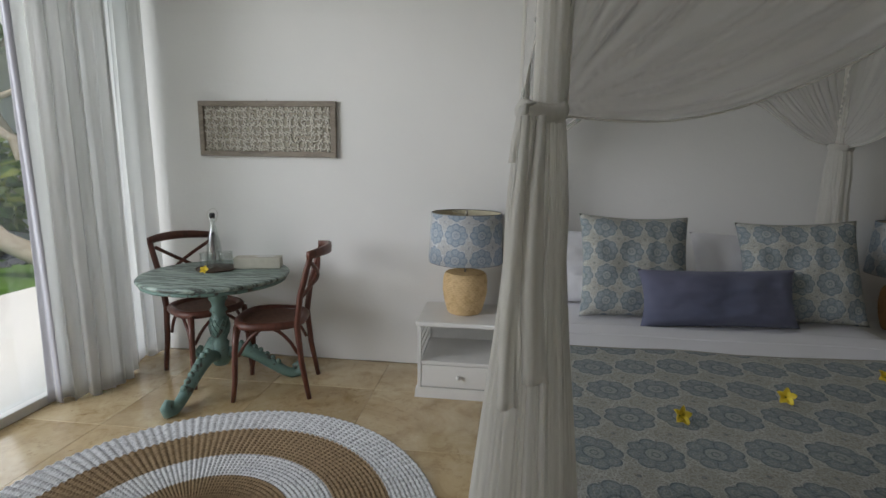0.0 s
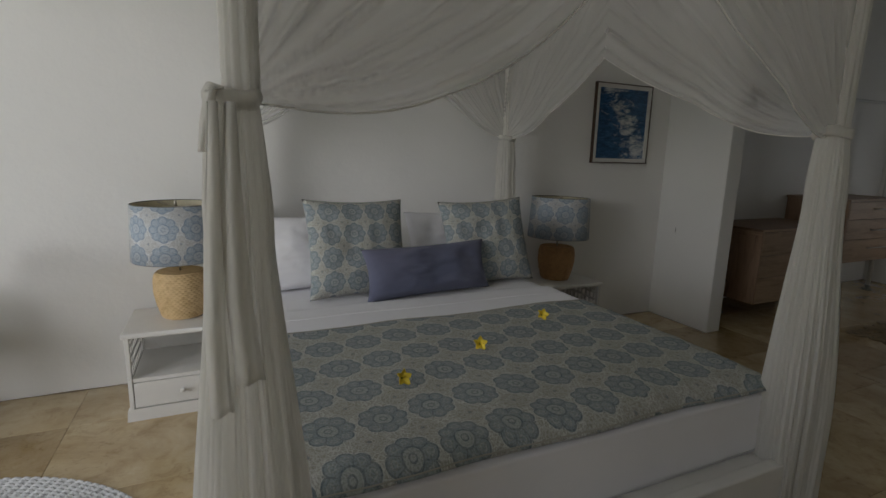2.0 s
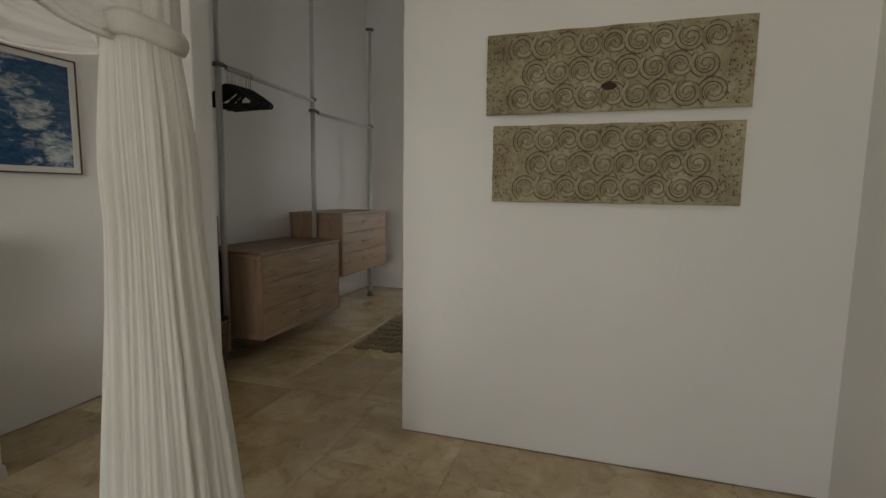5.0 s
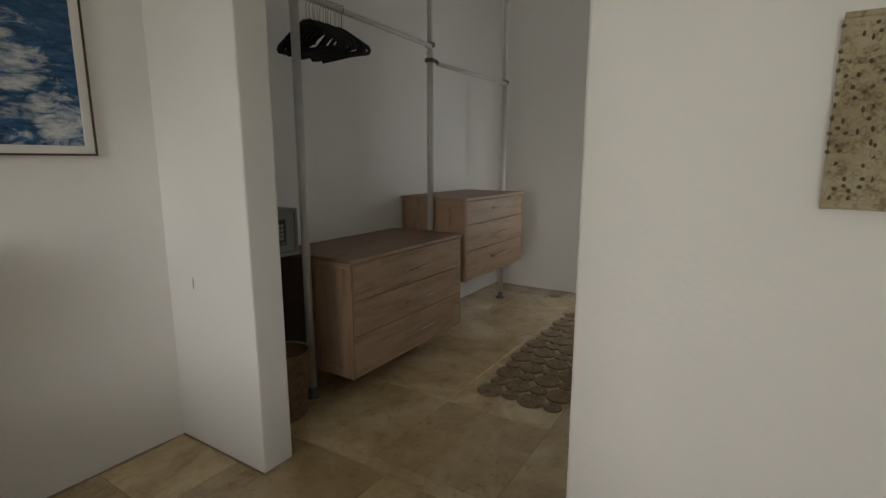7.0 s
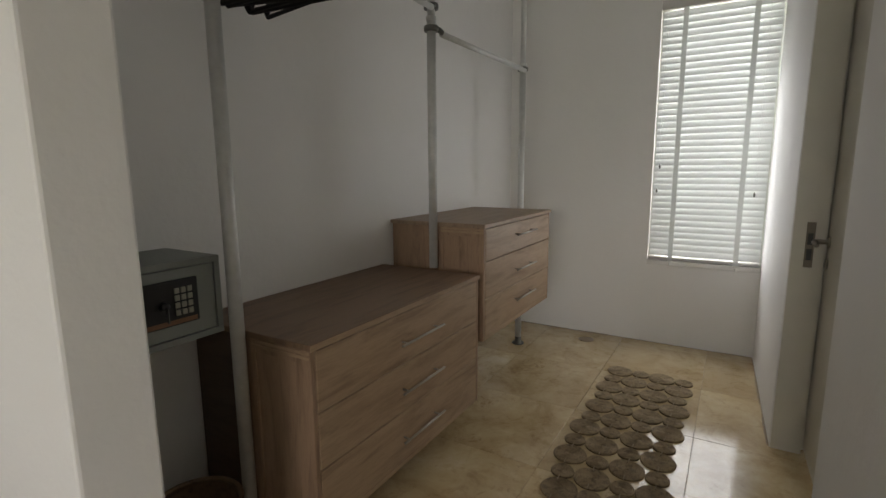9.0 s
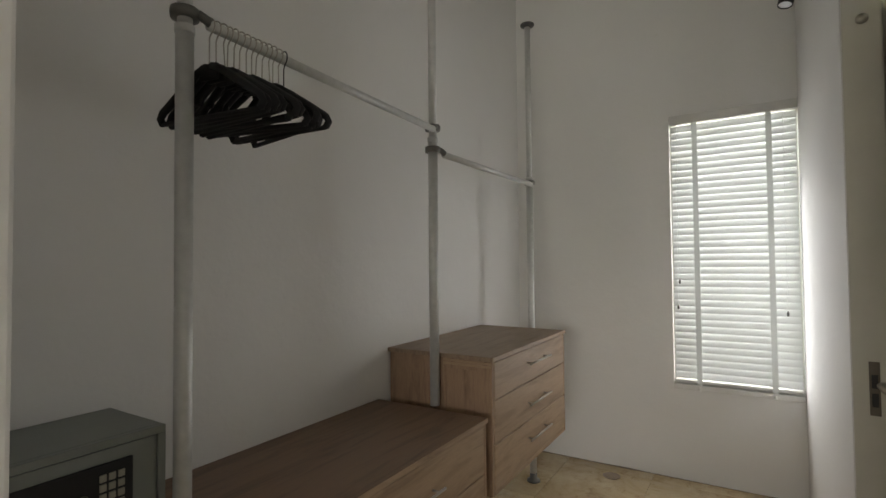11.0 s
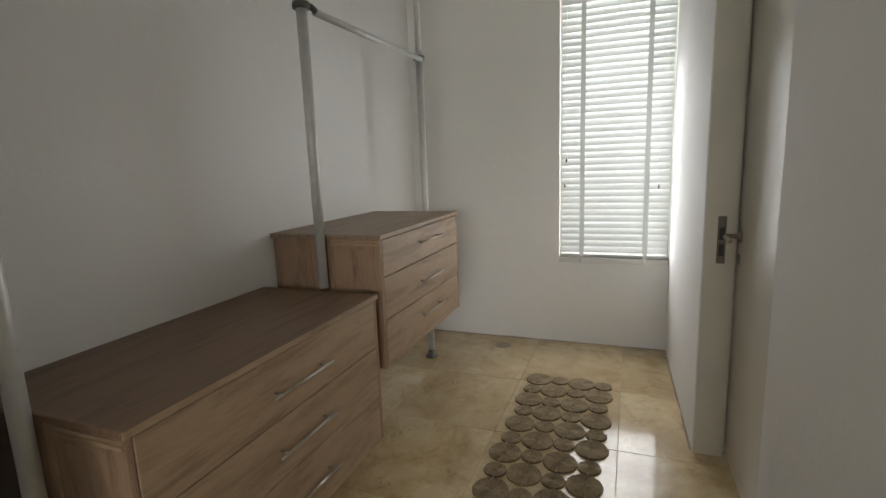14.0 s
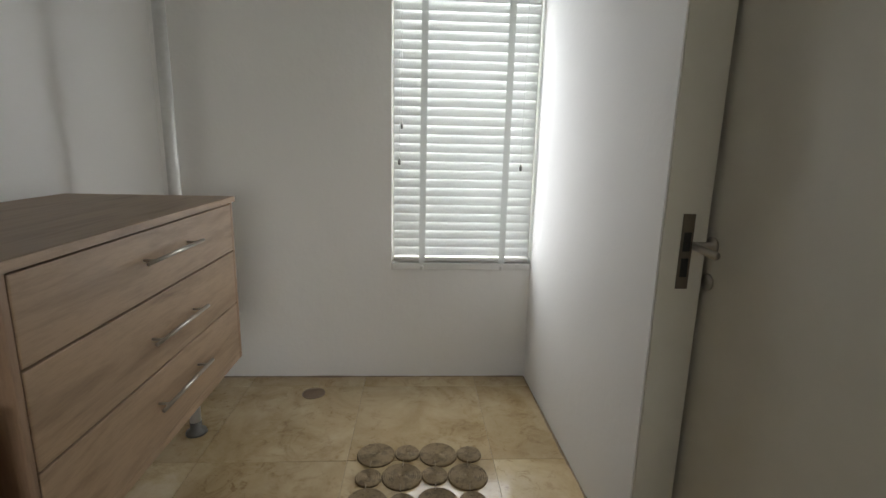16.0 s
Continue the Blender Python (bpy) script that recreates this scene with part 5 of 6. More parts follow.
def table_things():
    z = TZ + 0.0005
    t = thing("coaster_tray", "small dark tray on the worn table", "tray", pose(-1.70, 3.10, z))
    part("plate", lathe([(0, 0), (0.125, 0), (0.133, 0.008), (0.127, 0.009), (0.121, 0.004), (0, 0.004)], 32), DARKWOOD, t)
    z += 0.0045
    b = thing("water_bottle", "clear glass swing-top water bottle on the tray", "bottle", pose(-1.735, 3.14, z) @ Matrix.Diagonal((1.18, 1.18, 1.13, 1)))
    outer = [(0, 0.0), (0.042, 0.0), (0.045, 0.006), (0.044, 0.06), (0.036, 0.15), (0.022, 0.22), (0.015, 0.255), (0.014, 0.285), (0.017, 0.29), (0.017, 0.30)]
    inner = [(0.013, 0.30), (0.011, 0.285), (0.012, 0.255), (0.019, 0.22), (0.033, 0.15), (0.041, 0.06), (0.041, 0.012), (0, 0.010)]
    part("glass_body", lathe(outer + inner, 28), GLASS, b, smooth=True)
    part("stopper", lathe([(0, 0.292), (0.012, 0.292), (0.015, 0.302), (0.015, 0.318), (0.010, 0.324), (0, 0.325)], 20), BLACK, b, "black stopper", True)
    part("wire_clip", tube([(0.018, 0, 0.27), (0.03, 0, 0.30), (0.03, 0.005, 0.33), (0, 0.02, 0.352), (-0.03, 0.005, 0.33), (-0.03, 0, 0.30), (-0.018, 0, 0.27)], 0.0016, 6), STEEL, b, "steel wire clip", True)
    for x, y in ((-1.725, 3.04), (-1.635, 3.105)):
        g = thing("drinking_glass", "small clear drinking glass on the tray", "glass", pose(x, y, z) @ Matrix.Diagonal((1.25, 1.25, 1.3, 1)), group="drinking glasses")
        part("glass_body", lathe([(0, 0), (0.03, 0), (0.034, 0.004), (0.038, 0.05), (0.035, 0.075), (0.038, 0.088), (0.036, 0.088), (0.033, 0.075), (0.035, 0.05), (0.031, 0.009), (0, 0.008)], 28), GLASS, g, smooth=True)
    copy_thing(f1, pose(-1.68, 2.945, TZ + 0.018, 56, 0, 8))
    bx = thing("tissue_box", "cream card box lying on the table by the wall", "box", pose(-1.455, 3.20, TZ + 0.0005, 0, 0, 14))
    cream = plain("cream_card", (0.50, 0.48, 0.40), 0.7)
    part("lid", box(-0.15, 0.15, -0.05, 0.05, 0.0, 0.075, 0.004), cream, bx)
    part("slip", prism([(-0.02, -0.01), (0.10, -0.015), (0.12, 0.02), (0.0, 0.025)], 0.0755, 0.0775), plain("white_paper", (0.7, 0.7, 0.68), 0.7), bx)


table_things()


# ---- wall pieces ----
GREYWOOD = timber("weathered_frame", (0.29, 0.245, 0.20), (0.18, 0.145, 0.115), (1, 4, 4), 6, 0.7)
SHELL = timber("whitewashed_carving", (0.66, 0.63, 0.56), (0.42, 0.38, 0.31), (1, 1, 1), 26, 0.8)


def lace_panel():
    x0, x1, z0, z1 = -1.995, -0.985, 1.50, 1.883
    y1 = BACK - 0.001
    d = thing("carved_wall_panel", "whitewashed carved panel in a weathered wood frame on the wall", "wall panel", pose(0, 0, 0))
    w = 0.036
    part("frame_bar", box(x0, x1, y1 - 0.034, y1, z1 - w, z1, 0.003), GREYWOOD, d)
    part("frame_bar", box(x0, x1, y1 - 0.034, y1, z0, z0 + w, 0.003), GREYWOOD, d)
    part("frame_bar", box(x0, x0 + w, y1 - 0.034, y1, z0 + w, z1 - w, 0.003), GREYWOOD, d)
    part("frame_bar", box(x1 - w, x1, y1 - 0.034, y1, z0 + w, z1 - w, 0.003), GREYWOOD, d)
    part("backing", box(x0 + w, x1 - w, y1 - 0.012, y1, z0 + w, z1 - w), timber("dark_backing", (0.40, 0.36, 0.29), (0.27, 0.235, 0.18)), d)
    bm = bmesh.new()
    rng = random.Random(11)
    for k in range(7):
        a = k * 2.4
        r = 0.006 + 0.0033 * k
        m = pose(r * math.cos(a), 0, r * math.sin(a), rng.uniform(-30, 30), math.degrees(-a), 0)
        one = bmesh.new()
        bmesh.ops.create_uvsphere(one, u_segments=8, v_segments=5, radius=0.011)
        bmesh.ops.transform(one, matrix=Matrix.Diagonal((1.25, 0.75, 0.7, 1)), verts=one.verts)
        join(bm, one, m)
    rosette = to_mesh(bm, "rosette", True)
    rosette.materials.append(SHELL)
    nx, nz = 17, 6
    for i in range(nx):
        for j in range(nz):
            x = x0 + w + (x1 - x0 - 2 * w) * (i + 0.5) / nx
            z = z0 + w + (z1 - z0 - 2 * w) * (j + 0.5) / nz
            o = new("rosette", rosette)
            o.parent = d
            o.matrix_basis = pose(x, y1 - 0.017, z, 0, rng.choice((0, 90, 180, 270)) + rng.uniform(-15, 15), 0)
    part("hook", tube([(-1.5, y1 - 0.004, z1), (-1.495, y1 - 0.004, z1 + 0.014), (-1.485, y1 - 0.004, z1)], 0.0025, 6), STEEL, d)


lace_panel()

CARVED = Mat("weathered_carved_wood", 0.8)
v = CARVED.coords("Object")
g1, g2 = CARVED.noise(v, 5, 5, 0.65), CARVED.noise(v, 45, 5, 0.7)
c = CARVED.ramp(g1, [(0.3, (0.24, 0.185, 0.11)), (0.5, (0.39, 0.335, 0.22)), (0.7, (0.50, 0.445, 0.32))])
CARVED.col(CARVED.mix(0.8, c, CARVED.ramp(g2, [(0.36, (0.45, 0.38, 0.28)), (0.48, (1, 1, 1))]), "MULTIPLY"))
CARVED.bump(g2, 0.002, 0.6)
CARVED = CARVED.m
# dark colour standing in for shade in the cuts and pits
CARVED_SHADE = plain("carving_shade", (0.12, 0.094, 0.055), 0.9)


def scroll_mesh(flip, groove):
    """A carved scroll in the y, z plane: its raised band, or dark lines painting the shaded cuts beside it."""
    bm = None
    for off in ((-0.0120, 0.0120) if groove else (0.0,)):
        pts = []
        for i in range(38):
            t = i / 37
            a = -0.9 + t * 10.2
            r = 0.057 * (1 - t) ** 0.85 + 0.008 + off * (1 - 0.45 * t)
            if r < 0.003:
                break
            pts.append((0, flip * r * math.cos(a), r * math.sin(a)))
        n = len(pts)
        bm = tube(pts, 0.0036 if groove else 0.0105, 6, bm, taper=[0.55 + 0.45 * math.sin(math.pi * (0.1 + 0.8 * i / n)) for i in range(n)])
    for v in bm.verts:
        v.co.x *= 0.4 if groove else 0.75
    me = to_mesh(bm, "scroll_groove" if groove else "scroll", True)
    me.materials.append(CARVED_SHADE if groove else CARVED)
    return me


def diamond_mesh():
    bm = bmesh.new()
    tip = bm.verts.new((-0.007, 0, 0))
    ring = [bm.verts.new((0, 0.022 * a, 0.018 * b)) for a, b in ((1, 0), (0.25, 0.25), (0, 1), (-0.25, 0.25), (-1, 0), (-0.25, -0.25), (0, -1), (0.25, -0.25))]
    for i in range(8):
        bm.faces.new((tip, ring[i], ring[(i + 1) % 8]))
    me = to_mesh(bm, "diamond")
    me.materials.append(CARVED)
    return me


SCROLLS = (scroll_mesh(1, False), scroll_mesh(-1, False))
GROOVES = (scroll_mesh(1, True), scroll_mesh(-1, True))
DIAMOND = diamond_mesh()


def scroll_board(label, y0, y1, z0, z1, skew, knot):
    d = thing("carved_scroll_board", label, "wall carving", group="carved boards")
    x1 = PANEL - 0.0005
    x0 = x1 - 0.03
    rng = random.Random(round(z0 * 100))

    def fn(u, v):
        y, z = y0 + (y1 - y0) * u, z0 + (z1 - z0) * v
        return (x0 + 0.0025 * noise.noise(Vector((y * 9, z * 9, 1))), y, z + skew * (u - 0.5) + 0.003 * noise.noise(Vector((y * 7, v * 2, 5))))

    bm = box(x0 + 0.006, x1, y0 + 0.002, y1 - 0.002, z0 + 0.006, z1 - 0.006, 0.002)
    surface(fn, 80, 26, bm)
    part("board", bm, CARVED, d)
    w = y1 - y0
    end = 0.095 * w
    n = 9
    step = (w - 2 * end) / n
    dz = (z1 - z0 - 0.03) / 3
    for j in range(3):
        for i in range(n):
            y = y0 + end + step * (i + 0.5) + (0.25 * step if j % 2 else -0.1 * step)
            z = z0 + 0.015 + dz * (j + 0.5)
            if not y0 + end + 0.03 < y < y1 - end - 0.035:
                continue
            o = new("scroll", SCROLLS[(i + j) % 2])
            o.parent = d
            s = dz / 0.126
            o.matrix_basis = pose(x0 - 0.0005, y, z, (180 if (i + j) % 2 else 0) + rng.uniform(-10, 10), 0, 0) @ Matrix.Diagonal((1, s, s, 1))
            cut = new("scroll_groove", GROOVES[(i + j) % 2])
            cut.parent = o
            if j < 3:
                q = new("diamond", DIAMOND)
                q.parent = d
                q.matrix_basis = pose(x0 - 0.0005, y + step * 0.45, z + dz * (0.5 if j < 2 else 0.42))
    # pitted end blocks: raised bumps, and dark beads for the shade in the pits
    for a, b in ((y0, y0 + end - 0.012), (y1 - end + 0.012, y1)):
        e, low = bmesh.new(), bmesh.new()
        for i in range(6):
            for j in range(16):
                yy, zz = a + (b - a) * (i + 0.5) / 6, z0 + 0.012 + (z1 - z0 - 0.024) * (j + 0.5) / 16
                h, q = rng.uniform(0.001, 0.0045), rng.uniform(0.7, 1.35)
                yy = min(max(yy + rng.uniform(-0.006, 0.006), a + 0.010), b - 0.010)
                zz = min(max(zz + rng.uniform(-0.007, 0.007), z0 + 0.024), z1 - 0.024)
                m = Matrix.Translation((x0, yy, zz)) @ Matrix.Diagonal((h + 0.001, 0.0075 * q, 0.0085 / q, 1))
                bmesh.ops.create_icosphere(e, subdivisions=1, radius=1.0, matrix=m)
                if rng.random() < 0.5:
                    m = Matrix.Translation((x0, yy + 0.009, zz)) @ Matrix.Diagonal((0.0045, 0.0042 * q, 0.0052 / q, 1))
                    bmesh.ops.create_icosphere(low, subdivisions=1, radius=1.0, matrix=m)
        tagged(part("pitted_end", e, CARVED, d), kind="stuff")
        tagged(part("pit_shade", low, CARVED_SHADE, d), kind="stuff")
    for z in (z0 + 0.004, z1 - 0.012):
        part("edge_strip", box(x0 - 0.004, x0 + 0.006, y0, y1, z, z + 0.009, 0.002), CARVED, d)
    if knot:
        part("knot_hole", lathe([(0, 0), (0.03, 0), (0.027, 0.004), (0, 0.006)], 9, m=pose(x0 - 0.008, 0.415, z0 + 0.115, 0, -90, 0) @ Matrix.Diagonal((0.6, 1.2, 1, 1))), plain("dark_knot", (0.06, 0.025, 0.018), 0.8), d, "dark brown knot hole")


scroll_board("weathered carved wooden scroll board with a dark knot on the wall", -0.18, 0.996, 1.752, 2.139, -0.004, True)
scroll_board("weathered carved wooden scroll board hung below its pair", -0.165, 0.956, 1.322, 1.698, 0.0, False)

SEA = Mat("sea_photograph", 0.25)
v = SEA.coords("Object")
sp = SEA.n("ShaderNodeSeparateXYZ")
SEA.l(v, sp.inputs[0])
flow = SEA.coords("Object", (1.5, 1, 4.2), (0, 0.22, 0))
w1, w2 = SEA.noise(flow, 4.5, 9, 0.7, 0.9), SEA.noise(flow, 9, 7, 0.7, 0.6)
# a foaming swell from the top edge down to the lower corner
axis = SEA.math("ADD", SEA.math("SUBTRACT", sp.outputs[0], 3.47), SEA.math("MULTIPLY", SEA.math("SUBTRACT", sp.outputs[2], 1.77), 0.62))
swell = SEA.math("SUBTRACT", 1.0, SEA.math("MULTIPLY", SEA.math("ABSOLUTE", axis), 4.4))
foam = SEA.math("ADD", SEA.math("MULTIPLY", swell, 0.2), w1)
deep = SEA.ramp(w2, [(0.3, (0.008, 0.025, 0.06)), (0.5, (0.022, 0.085, 0.20)), (0.7, (0.06, 0.18, 0.33))])
mask = SEA.ramp(foam, [(0.59, (0, 0, 0)), (0.66, (0.5, 0.5, 0.5)), (0.76, (0.95, 0.95, 0.95))])
SEA.col(SEA.mix(mask, deep, SEA.ramp(w2, [(0.35, (0.22, 0.33, 0.42)), (0.55, (0.66, 0.69, 0.70))])))
SEA = SEA.m


def sea_picture():
    x0, x1, z0, z1, y1 = 3.112, 3.737, 1.44, 2.11, BACK - 0.001
    d = thing("framed_picture", "framed photograph of blue sea and white foam on the wall", "picture")
    a = 0.0075
    for q in ((x0, x1, z1 - a, z1), (x0, x1, z0, z0 + a), (x0, x0 + a, z0 + a, z1 - a), (x1 - a, x1, z0 + a, z1 - a)):
        part("frame_bar", box(q[0], q[1], y1 - 0.032, y1, q[2], q[3], 0.001), DARKWOOD, d, "dark outer frame bar")
    a, b = 0.008, 0.040
    for q in ((x0 + a, x1 - a, z1 - b, z1 - a), (x0 + a, x1 - a, z0 + a, z0 + b), (x0 + a, x0 + b, z0 + b, z1 - b), (x1 - b, x1 - a, z0 + b, z1 - b)):
        part("inner_frame", box(q[0], q[1], y1 - 0.027, y1, q[2], q[3], 0.001), WHITEWOOD, d, "white inner frame bar")
    part("print", box(x0 + b, x1 - b, y1 - 0.015, y1, z0 + b, z1 - b), SEA, d, "blue sea photograph")


sea_picture()


# ---- cabinet beside the path ----
def cubby_cabinet():
    x0, x1, y0, y1, h = 0.45, 1.71, FRONT + 0.001, -0.26, 1.075
    d = thing("cubby_cabinet", "white painted open cubby cabinet against the bedroom wall", "cabinet")
    part("top", box(x0 - 0.02, x1 + 0.02, y0, y1 + 0.02, h - 0.03, h, 0.006), WHITEWOOD, d)
    for x in (x0, x1 - 0.04):
        part("side_panel", box(x, x + 0.04, y0, y1 - 0.0305, 0.0, h - 0.0305), WHITEWOOD, d)
    part("back_panel", box(x0 + 0.041, x1 - 0.041, y0, y0 + 0.015, 0.06, h - 0.031), plain("grey_back", (0.07, 0.07, 0.075), 0.7), d, "grey back panel")
    n = 6
    for i in range(n + 1):
        x = x0 + (x1 - x0 - 0.05) * i / n
        part("front_stile", box(x, x + 0.05, y1 - 0.03, y1, 0.0, h - 0.0305, 0.003), WHITEWOOD, d)
        if 0 < i < n:
            part("divider", box(x + 0.016, x + 0.034, y0 + 0.016, y1 - 0.031, 0.06, h - 0.031), WHITEWOOD, d)
    for z in (0.04, 0.21, 0.38, 0.55, 0.715, 0.875):
        part("shelf", box(x0 + 0.041, x1 - 0.041, y0 + 0.0155, y1 - 0.0305, z, z + 0.02), WHITEWOOD, d)
        for i in range(n):
            x = x0 + (x1 - x0 - 0.05) * i / n
            part("front_rail", box(x + 0.0505, x + (x1 - x0 - 0.05) / n - 0.0005, y1 - 0.028, y1 - 0.002, z - 0.028, z + 0.024, 0.003), WHITEWOOD, d)
    for i in range(n):
        x = x0 + (x1 - x0 - 0.05) * i / n
        part("front_rail", box(x + 0.0505, x + (x1 - x0 - 0.05) / n - 0.0005, y1 - 0.028, y1 - 0.002, h - 0.075, h - 0.031, 0.003), WHITEWOOD, d)


cubby_cabinet()


# ---- curtains ----
def curtain(name, label, mat, path, depth, pleats, seed, z1=4.06):
    d = thing(name, label, "curtain")
    pts = [Vector((x, y, 0)) for x, y in path]
    lens = [0.0]
    for a, b in zip(pts, pts[1:]):
        lens.append(lens[-1] + (b - a).length)

    def fn(u, v):
        s = u * lens[-1]
        i = max(k for k in range(len(pts) - 1) if lens[k] <= s + 1e-9)
        dr = (pts[i + 1] - pts[i]).normalized()
        p = pts[i] + dr * (s - lens[i])
        nrm = Vector((dr.y, -dr.x, 0))
        ph = u * pleats * 2 * math.pi + seed + 0.9 * noise.noise(Vector((u * 5, v * 1.6, seed)))
        o = depth * (0.75 + 0.4 * (1 - v)) * math.sin(ph) + 0.3 * depth * math.sin(ph * 2.1 + v * 2)
        q = p + nrm * o + dr * 0.012 * math.sin(ph * 1.3 + v * 4)
        return (q.x, q.y, 0.008 + (z1 - 0.008) * v + 0.012 * (1 - v) * math.sin(ph * 0.7))

    s = part("cloth", surface(fn, 160, 40), mat, d, smooth=True)
    solid(s, 0.003)
    return d


cur = curtain("window_curtain", "long white pleated curtain drawn aside by the glass door", CURTAIN, [(-2.475, 2.585), (-2.34, 2.68), (-2.27, 2.80), (-2.31, 2.98), (-2.38, 3.10)], 0.030, 7, 0.4)


def lining_flap(d):
    def fn(u, v):
        return (-2.492 + 0.07 * u * (0.35 + 0.9 * (1 - v) ** 1.5) + 0.008 * math.sin(v * 7), 2.548 + 0.03 * u + 0.015 * math.sin(u * 5 + v * 2), 0.012 + 4.04 * v)

    s = part("lining", surface(fn, 10, 40), LINING, d, "lavender-grey curtain lining", True)
    solid(s, 0.003)


lining_flap(cur)
curtain("window_curtain", "thin white sheer curtain hanging in the room corner", CORNER_SHEER, [(-2.40, 3.11), (-2.43, 3.22), (-2.41, 3.36), (-2.36, 3.455)], 0.010, 3, 2.0)


# ---- rug ----
ROPEWHITE = timber("white_rope", (0.70, 0.71, 0.72), (0.32, 0.33, 0.34), (1, 1, 1), 60, 0.85)
ROPEJUTE = timber("natural_rope", (0.315, 0.222, 0.125), (0.15, 0.10, 0.052), (1, 1, 1), 60, 0.85)


def round_rug():
    R = 1.0
    d = thing("round_rug", "large round rug of braided white and natural rope bands", "rug", pose(-0.995, 1.66, 0.0005))
    mats = [ROPEJUTE, ROPEWHITE, ROPEJUTE, ROPEWHITE]
    edges = [0.0, 0.385, 0.56, 0.795, 1.0]
    for (a, b), m in zip(zip(edges, edges[1:]), mats):
        n = round((b - a) * R / 0.0042)
        ribs = 150

        def fn(u, v):
            r = (a + (b - a) * v) * R
            ang = 2 * math.pi * u
            tw = math.sin(ang * ribs + 1.2 * math.sin(r * 2 * math.pi / 0.021))
            cord = math.cos(r * 2 * math.pi / 0.021)
            z = 0.012 + 0.0046 * tw + 0.0036 * cord + 0.0018 * tw * cord
            if (b == 1.0 and v > 0.999):
                z = 0.0
                r += 0.003 * tw
            return (r * math.cos(ang), r * math.sin(ang), z)

        part("rope_band", surface(fn, 600, n, wrap=True), m, d, smooth=True)


round_rug()


# ---- outside ----
GRASS = Mat("lawn", 0.9)
v = GRASS.coords("Object")
GRASS.col(GRASS.mix(0.6, GRASS.ramp(GRASS.noise(v, 1.2, 4), [(0.3, (0.05, 0.12, 0.016)), (0.7, (0.10, 0.20, 0.03))]), GRASS.ramp(GRASS.noise(v, 60, 3), [(0.3, (0.5, 0.55, 0.4)), (0.6, (1.2, 1.2, 1.0))]), "MULTIPLY"))
GRASS.bump(GRASS.noise(v, 90, 3), 0.02, 0.8)
GRASS = GRASS.m
TERR = plaster("pale_terrace_stone", (0.72, 0.70, 0.66))
structure("ground", box(-600, 600, -600, 600, -0.45, -0.14), GRASS, "green mown lawn round the villa", "lawn")
structure("terrace", box(-5.25, LEFT - 0.1, -3.0, 9.0, -0.14, -0.03, 0.01), TERR, "pale stone terrace outside the glass door", "terrace")
structure("service_yard", box(4.3, 12.0, -3.0, 1.2, -0.14, -0.03), TERR, "pale paved yard beyond the closet door", "terrace")
VILLA = plaster("white_render", (0.78, 0.78, 0.76))


def villa():
    d = thing("garden_villa", "white rendered garden villa with tall curtained glazing", "building")
    part("wall", box(-13.0, -8.2, 11.2, 11.6, -0.14, 3.4), VILLA, d)
    part("column", box(-8.75, -8.25, 7.7, 8.2, -0.14, 3.2, 0.01), VILLA, d)
    part("roof", box(-13.5, -4.6, 7.0, 12.5, 3.2, 3.65, 0.02), VILLA, d)
    part("wall", box(-6.3, -5.6, 8.1, 11.6, -0.14, 3.2), VILLA, d)
    for x in (-8.2, -7.25, -6.4):
        part("window_frame", box(x, x + 0.06, 8.3, 8.36, -0.1, 3.2), ALU, d)
    g = part("window_pane", box(-8.14, -6.3, 8.32, 8.335, -0.1, 3.2), glass("tinted_glass", (0.75, 0.86, 0.88)), d)
    part("inside_curtain", surface(lambda u, v: (-8.1 + 1.8 * u, 8.55 + 0.05 * math.sin(u * 60), -0.1 + 3.3 * v), 120, 4), cloth("grey_drape", (0.36, 0.40, 0.42), 100), d, smooth=True)


villa()
BARK = timber("pale_smooth_bark", (0.40, 0.345, 0.27), (0.24, 0.20, 0.15), (1, 1, 1), 9, 0.85)
LEAF = Mat("garden_leaf", 0.5)
r = LEAF.n("ShaderNodeNewGeometry").outputs["Random Per Island"]
LEAF.col(LEAF.ramp(r, [(0.0, (0.035, 0.08, 0.012)), (0.6, (0.09, 0.17, 0.025)), (1.0, (0.30, 0.34, 0.06))]))
LEAF = LEAF.m


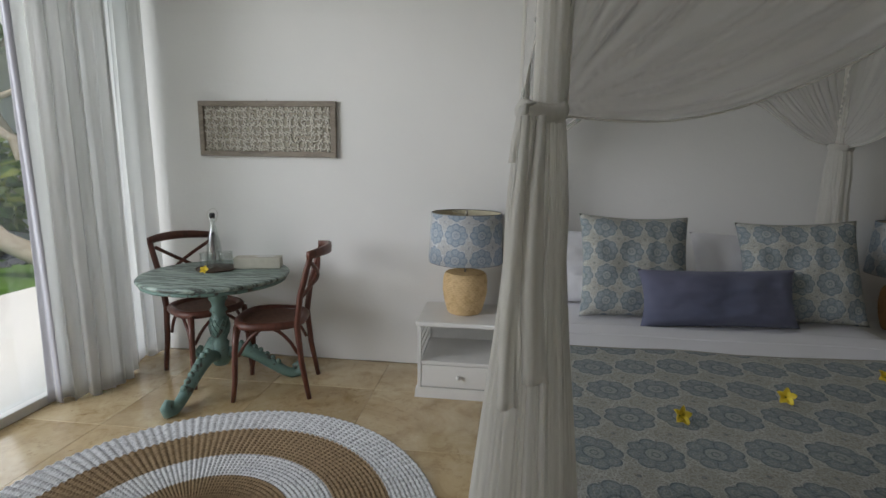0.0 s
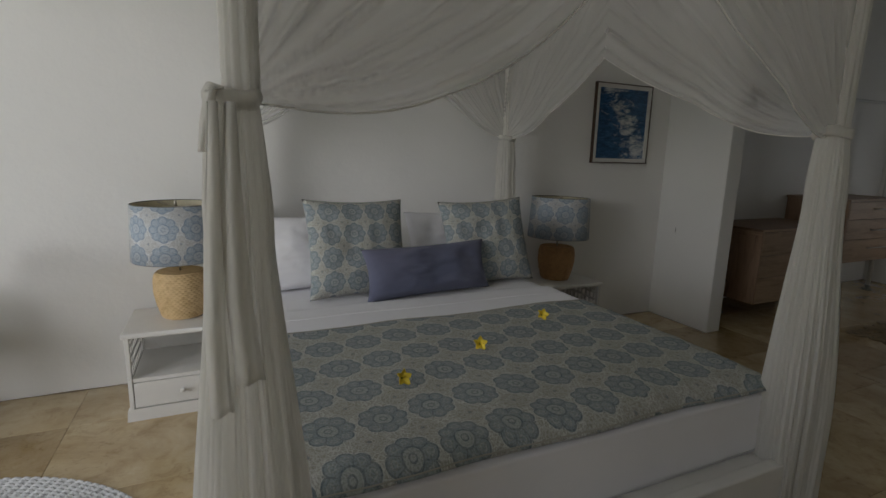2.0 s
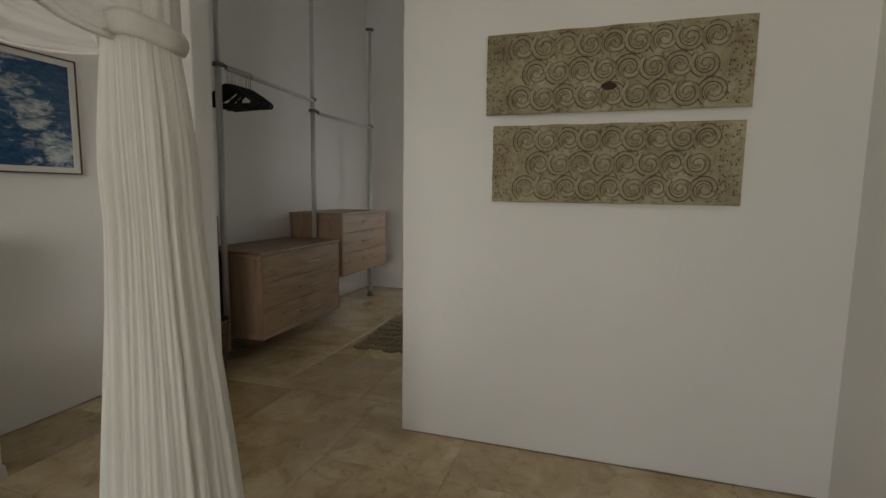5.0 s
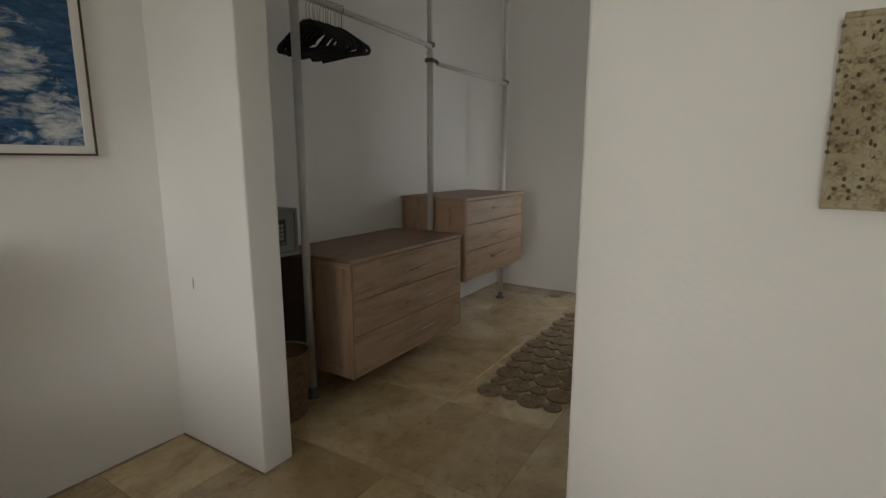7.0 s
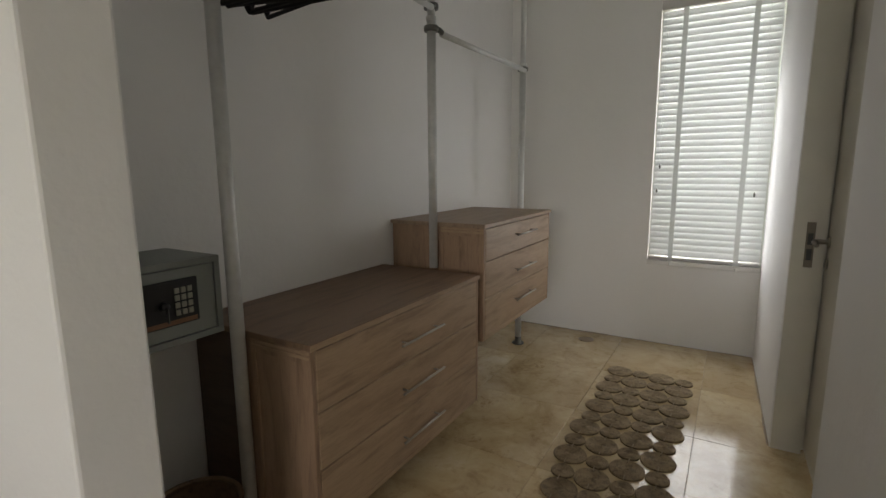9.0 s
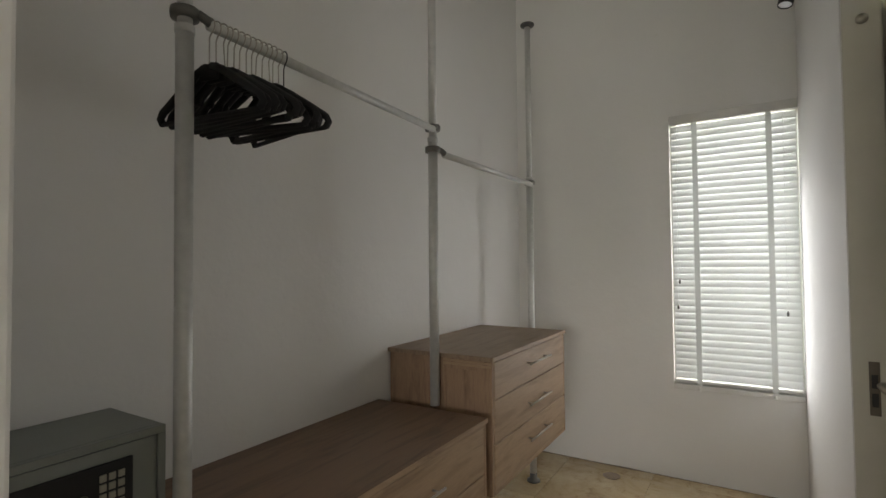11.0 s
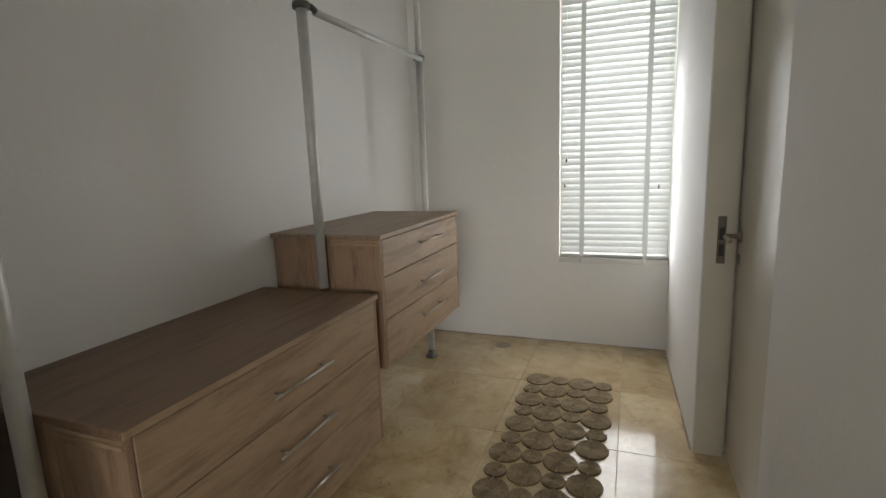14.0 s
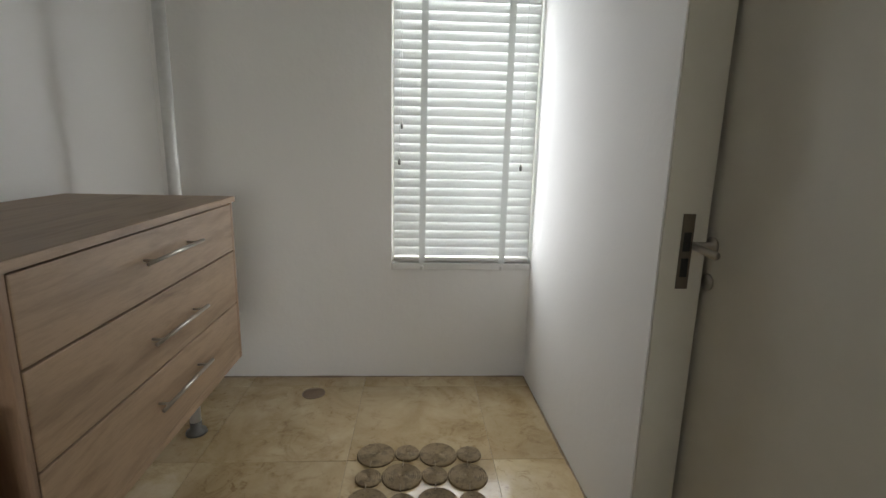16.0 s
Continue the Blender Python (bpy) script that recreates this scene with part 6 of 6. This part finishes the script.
def frangipani_tree():
    d = thing("frangipani_tree", "bare-limbed frangipani tree on the lawn", "tree", pose(-5.95, 5.95, -0.145))
    t = tube([(0.15, 0.1, 0), (0.0, 0.0, 0.28), (-0.35, -0.22, 0.55), (-0.62, -0.45, 1.05)], 0.14, 12, taper=[1.25, 1.0, 0.9, 0.75])
    part("trunk", t, BARK, d, smooth=True)
    for pts, r in (
        ([(0.02, 0.0, 0.25), (0.05, 0.05, 0.9), (-0.05, -0.05, 1.5), (-0.12, -0.1, 1.85), (-0.4, -0.35, 2.15), (-0.75, -0.65, 2.3)], 0.085),
        ([(-0.12, -0.1, 1.85), (-0.3, -0.2, 2.3), (-0.32, -0.2, 2.75), (-0.1, 0.0, 3.1)], 0.05),
        ([(-0.3, -0.2, 2.3), (0.05, 0.1, 2.55), (0.3, 0.3, 2.8)], 0.04),
        ([(-0.62, -0.45, 1.05), (-0.95, -0.8, 1.35), (-1.4, -1.2, 1.5)], 0.07),
        ([(0.05, 0.05, 0.9), (0.22, 0.15, 1.4), (0.2, 0.15, 2.0)], 0.06),
    ):
        part("limb", tube(pts, r, 10, taper=[1.0 - 0.45 * i / (len(pts) - 1) for i in range(len(pts))]), BARK, d, smooth=True)
    rng = random.Random(5)
    cr = bmesh.new()
    for cx, cy, cz, n in ((0.02, 0.0, 1.45, 60), (-0.1, 0.0, 3.15, 70), (0.32, 0.3, 2.85, 60), (-1.4, -1.2, 1.55, 50)):
        for _ in range(n):
            blade(cr, Vector((cx, cy, cz)), rng, 0.35, 0.03)
    part("crown", cr, LEAF, d)


def blade(bm, base, rng, length, width, up=0.4):
    a = rng.uniform(0, 6.283)
    out = Vector((math.cos(a), math.sin(a), rng.uniform(-0.1, 1.0) * up * 2)).normalized()
    side = out.cross(Vector((0, 0, 1))).normalized() * width * rng.uniform(0.6, 1.2)
    ln = length * rng.uniform(0.6, 1.2)
    mid = base + out * ln * 0.55 + Vector((0, 0, 0.04 * ln))
    tip = base + out * ln - Vector((0, 0, 0.35 * ln))
    v = [bm.verts.new(p) for p in (base, mid - side, tip, mid + side)]
    bm.faces.new((v[0], v[1], v[2]))
    bm.faces.new((v[0], v[2], v[3]))


frangipani_tree()


def shrub(x, y, h, spread, n, seed, label):
    d = thing("garden_shrub", label, "shrub", pose(x, y, -0.145))
    rng = random.Random(seed)
    st, lf = bmesh.new(), bmesh.new()
    for i in range(14):
        a, q = rng.uniform(0, 6.28), rng.uniform(0.2, 1)
        top = Vector((math.cos(a) * spread * q, math.sin(a) * spread * q, h * rng.uniform(0.45, 1)))
        tube([(0.1 * math.cos(a), 0.1 * math.sin(a), 0), top * 0.6 + Vector((0, 0, 0.1)), top], 0.018, 5, st)
        for _ in range(n // 14):
            p = top * rng.uniform(0.35, 1.0) + Vector((rng.gauss(0, 0.14), rng.gauss(0, 0.14), rng.gauss(0, 0.14)))
            blade(lf, p, rng, 0.5, 0.03, 0.8)
    part("stems", st, BARK, d, smooth=True)
    part("leaves", lf, LEAF, d)


shrub(-7.9, 7.0, 2.0, 0.7, 700, 1, "spiky green and yellow shrub before the white villa")
shrub(-9.9, 7.6, 2.6, 1.2, 900, 2, "dense dark green garden shrub beyond the stones")
shrub(-11.5, 6.0, 2.8, 1.5, 900, 3, "dense green garden shrub at the edge of the lawn")
shrub(10.6, 1.6, 2.6, 1.0, 900, 6, "leafy green shrub outside the closet window")
shrub(11.4, 3.0, 3.0, 1.2, 900, 8, "tall leafy green shrub outside the closet window")


def slate_bed():
    d = thing("slate_pebbles", "bed of dark slate pebbles by the villa", "pebbles", kind="stuff")
    rng = random.Random(9)
    bm = bmesh.new()
    for _ in range(700):
        one = bmesh.new()
        bmesh.ops.create_icosphere(one, subdivisions=1, radius=rng.uniform(0.05, 0.11))
        join(bm, one, pose(rng.uniform(-10.0, -7.0), rng.uniform(6.3, 7.9), -0.13, 0, 0, rng.uniform(0, 360)) @ Matrix.Diagonal((1, 0.7, 0.45, 1)))
    part("pebbles", bm, plain("slate", (0.06, 0.065, 0.075), 0.6), d)


slate_bed()


# ---- floor slabs ----
def slabs(x0, x1, y0, y1, sx, sy, ox, oy, skip=None):
    """Stone slabs with narrow joints, clipped to a rectangle."""
    cache = {}
    i0, i1 = math.floor((x0 - ox) / sx), math.ceil((x1 - ox) / sx)
    j0, j1 = math.floor((y0 - oy) / sy), math.ceil((y1 - oy) / sy)
    for i in range(i0, i1):
        for j in range(j0, j1):
            a, b = max(x0, ox + i * sx), min(x1, ox + (i + 1) * sx)
            c, e = max(y0, oy + j * sy), min(y1, oy + (j + 1) * sy)
            if b - a < 0.03 or e - c < 0.03:
                continue
            key = (round(b - a, 3), round(e - c, 3))
            if key not in cache:
                g = 0.0008
                bm = bmesh.new()
                w, h = (b - a) / 2 - g, (e - c) / 2 - g
                low = [bm.verts.new((s * w, t * h, -0.012)) for s, t in ((-1, -1), (1, -1), (1, 1), (-1, 1))]
                mid = [bm.verts.new((s * w, t * h, -0.0009)) for s, t in ((-1, -1), (1, -1), (1, 1), (-1, 1))]
                up = [bm.verts.new((s * (w - 0.0012), t * (h - 0.0012), 0.0)) for s, t in ((-1, -1), (1, -1), (1, 1), (-1, 1))]
                for q, r in ((low, mid), (mid, up)):
                    for k in range(4):
                        bm.faces.new((q[k], q[(k + 1) % 4], r[(k + 1) % 4], r[k]))
                bm.faces.new(up)
                cache[key] = to_mesh(bm, "slab")
                cache[key].materials.append(STONE)
            o = new("slab", cache[key])
            o.parent = floor
            o.location = ((a + b) / 2, (c + e) / 2, 0.0)


slabs(LEFT - 0.02, 4.30, FRONT, BACK, 0.70, 0.655, 2.89, -0.235)
slabs(4.30, FAR, 1.30, CLOSET_BACK, 0.67, 0.635, 7.06, 1.88)
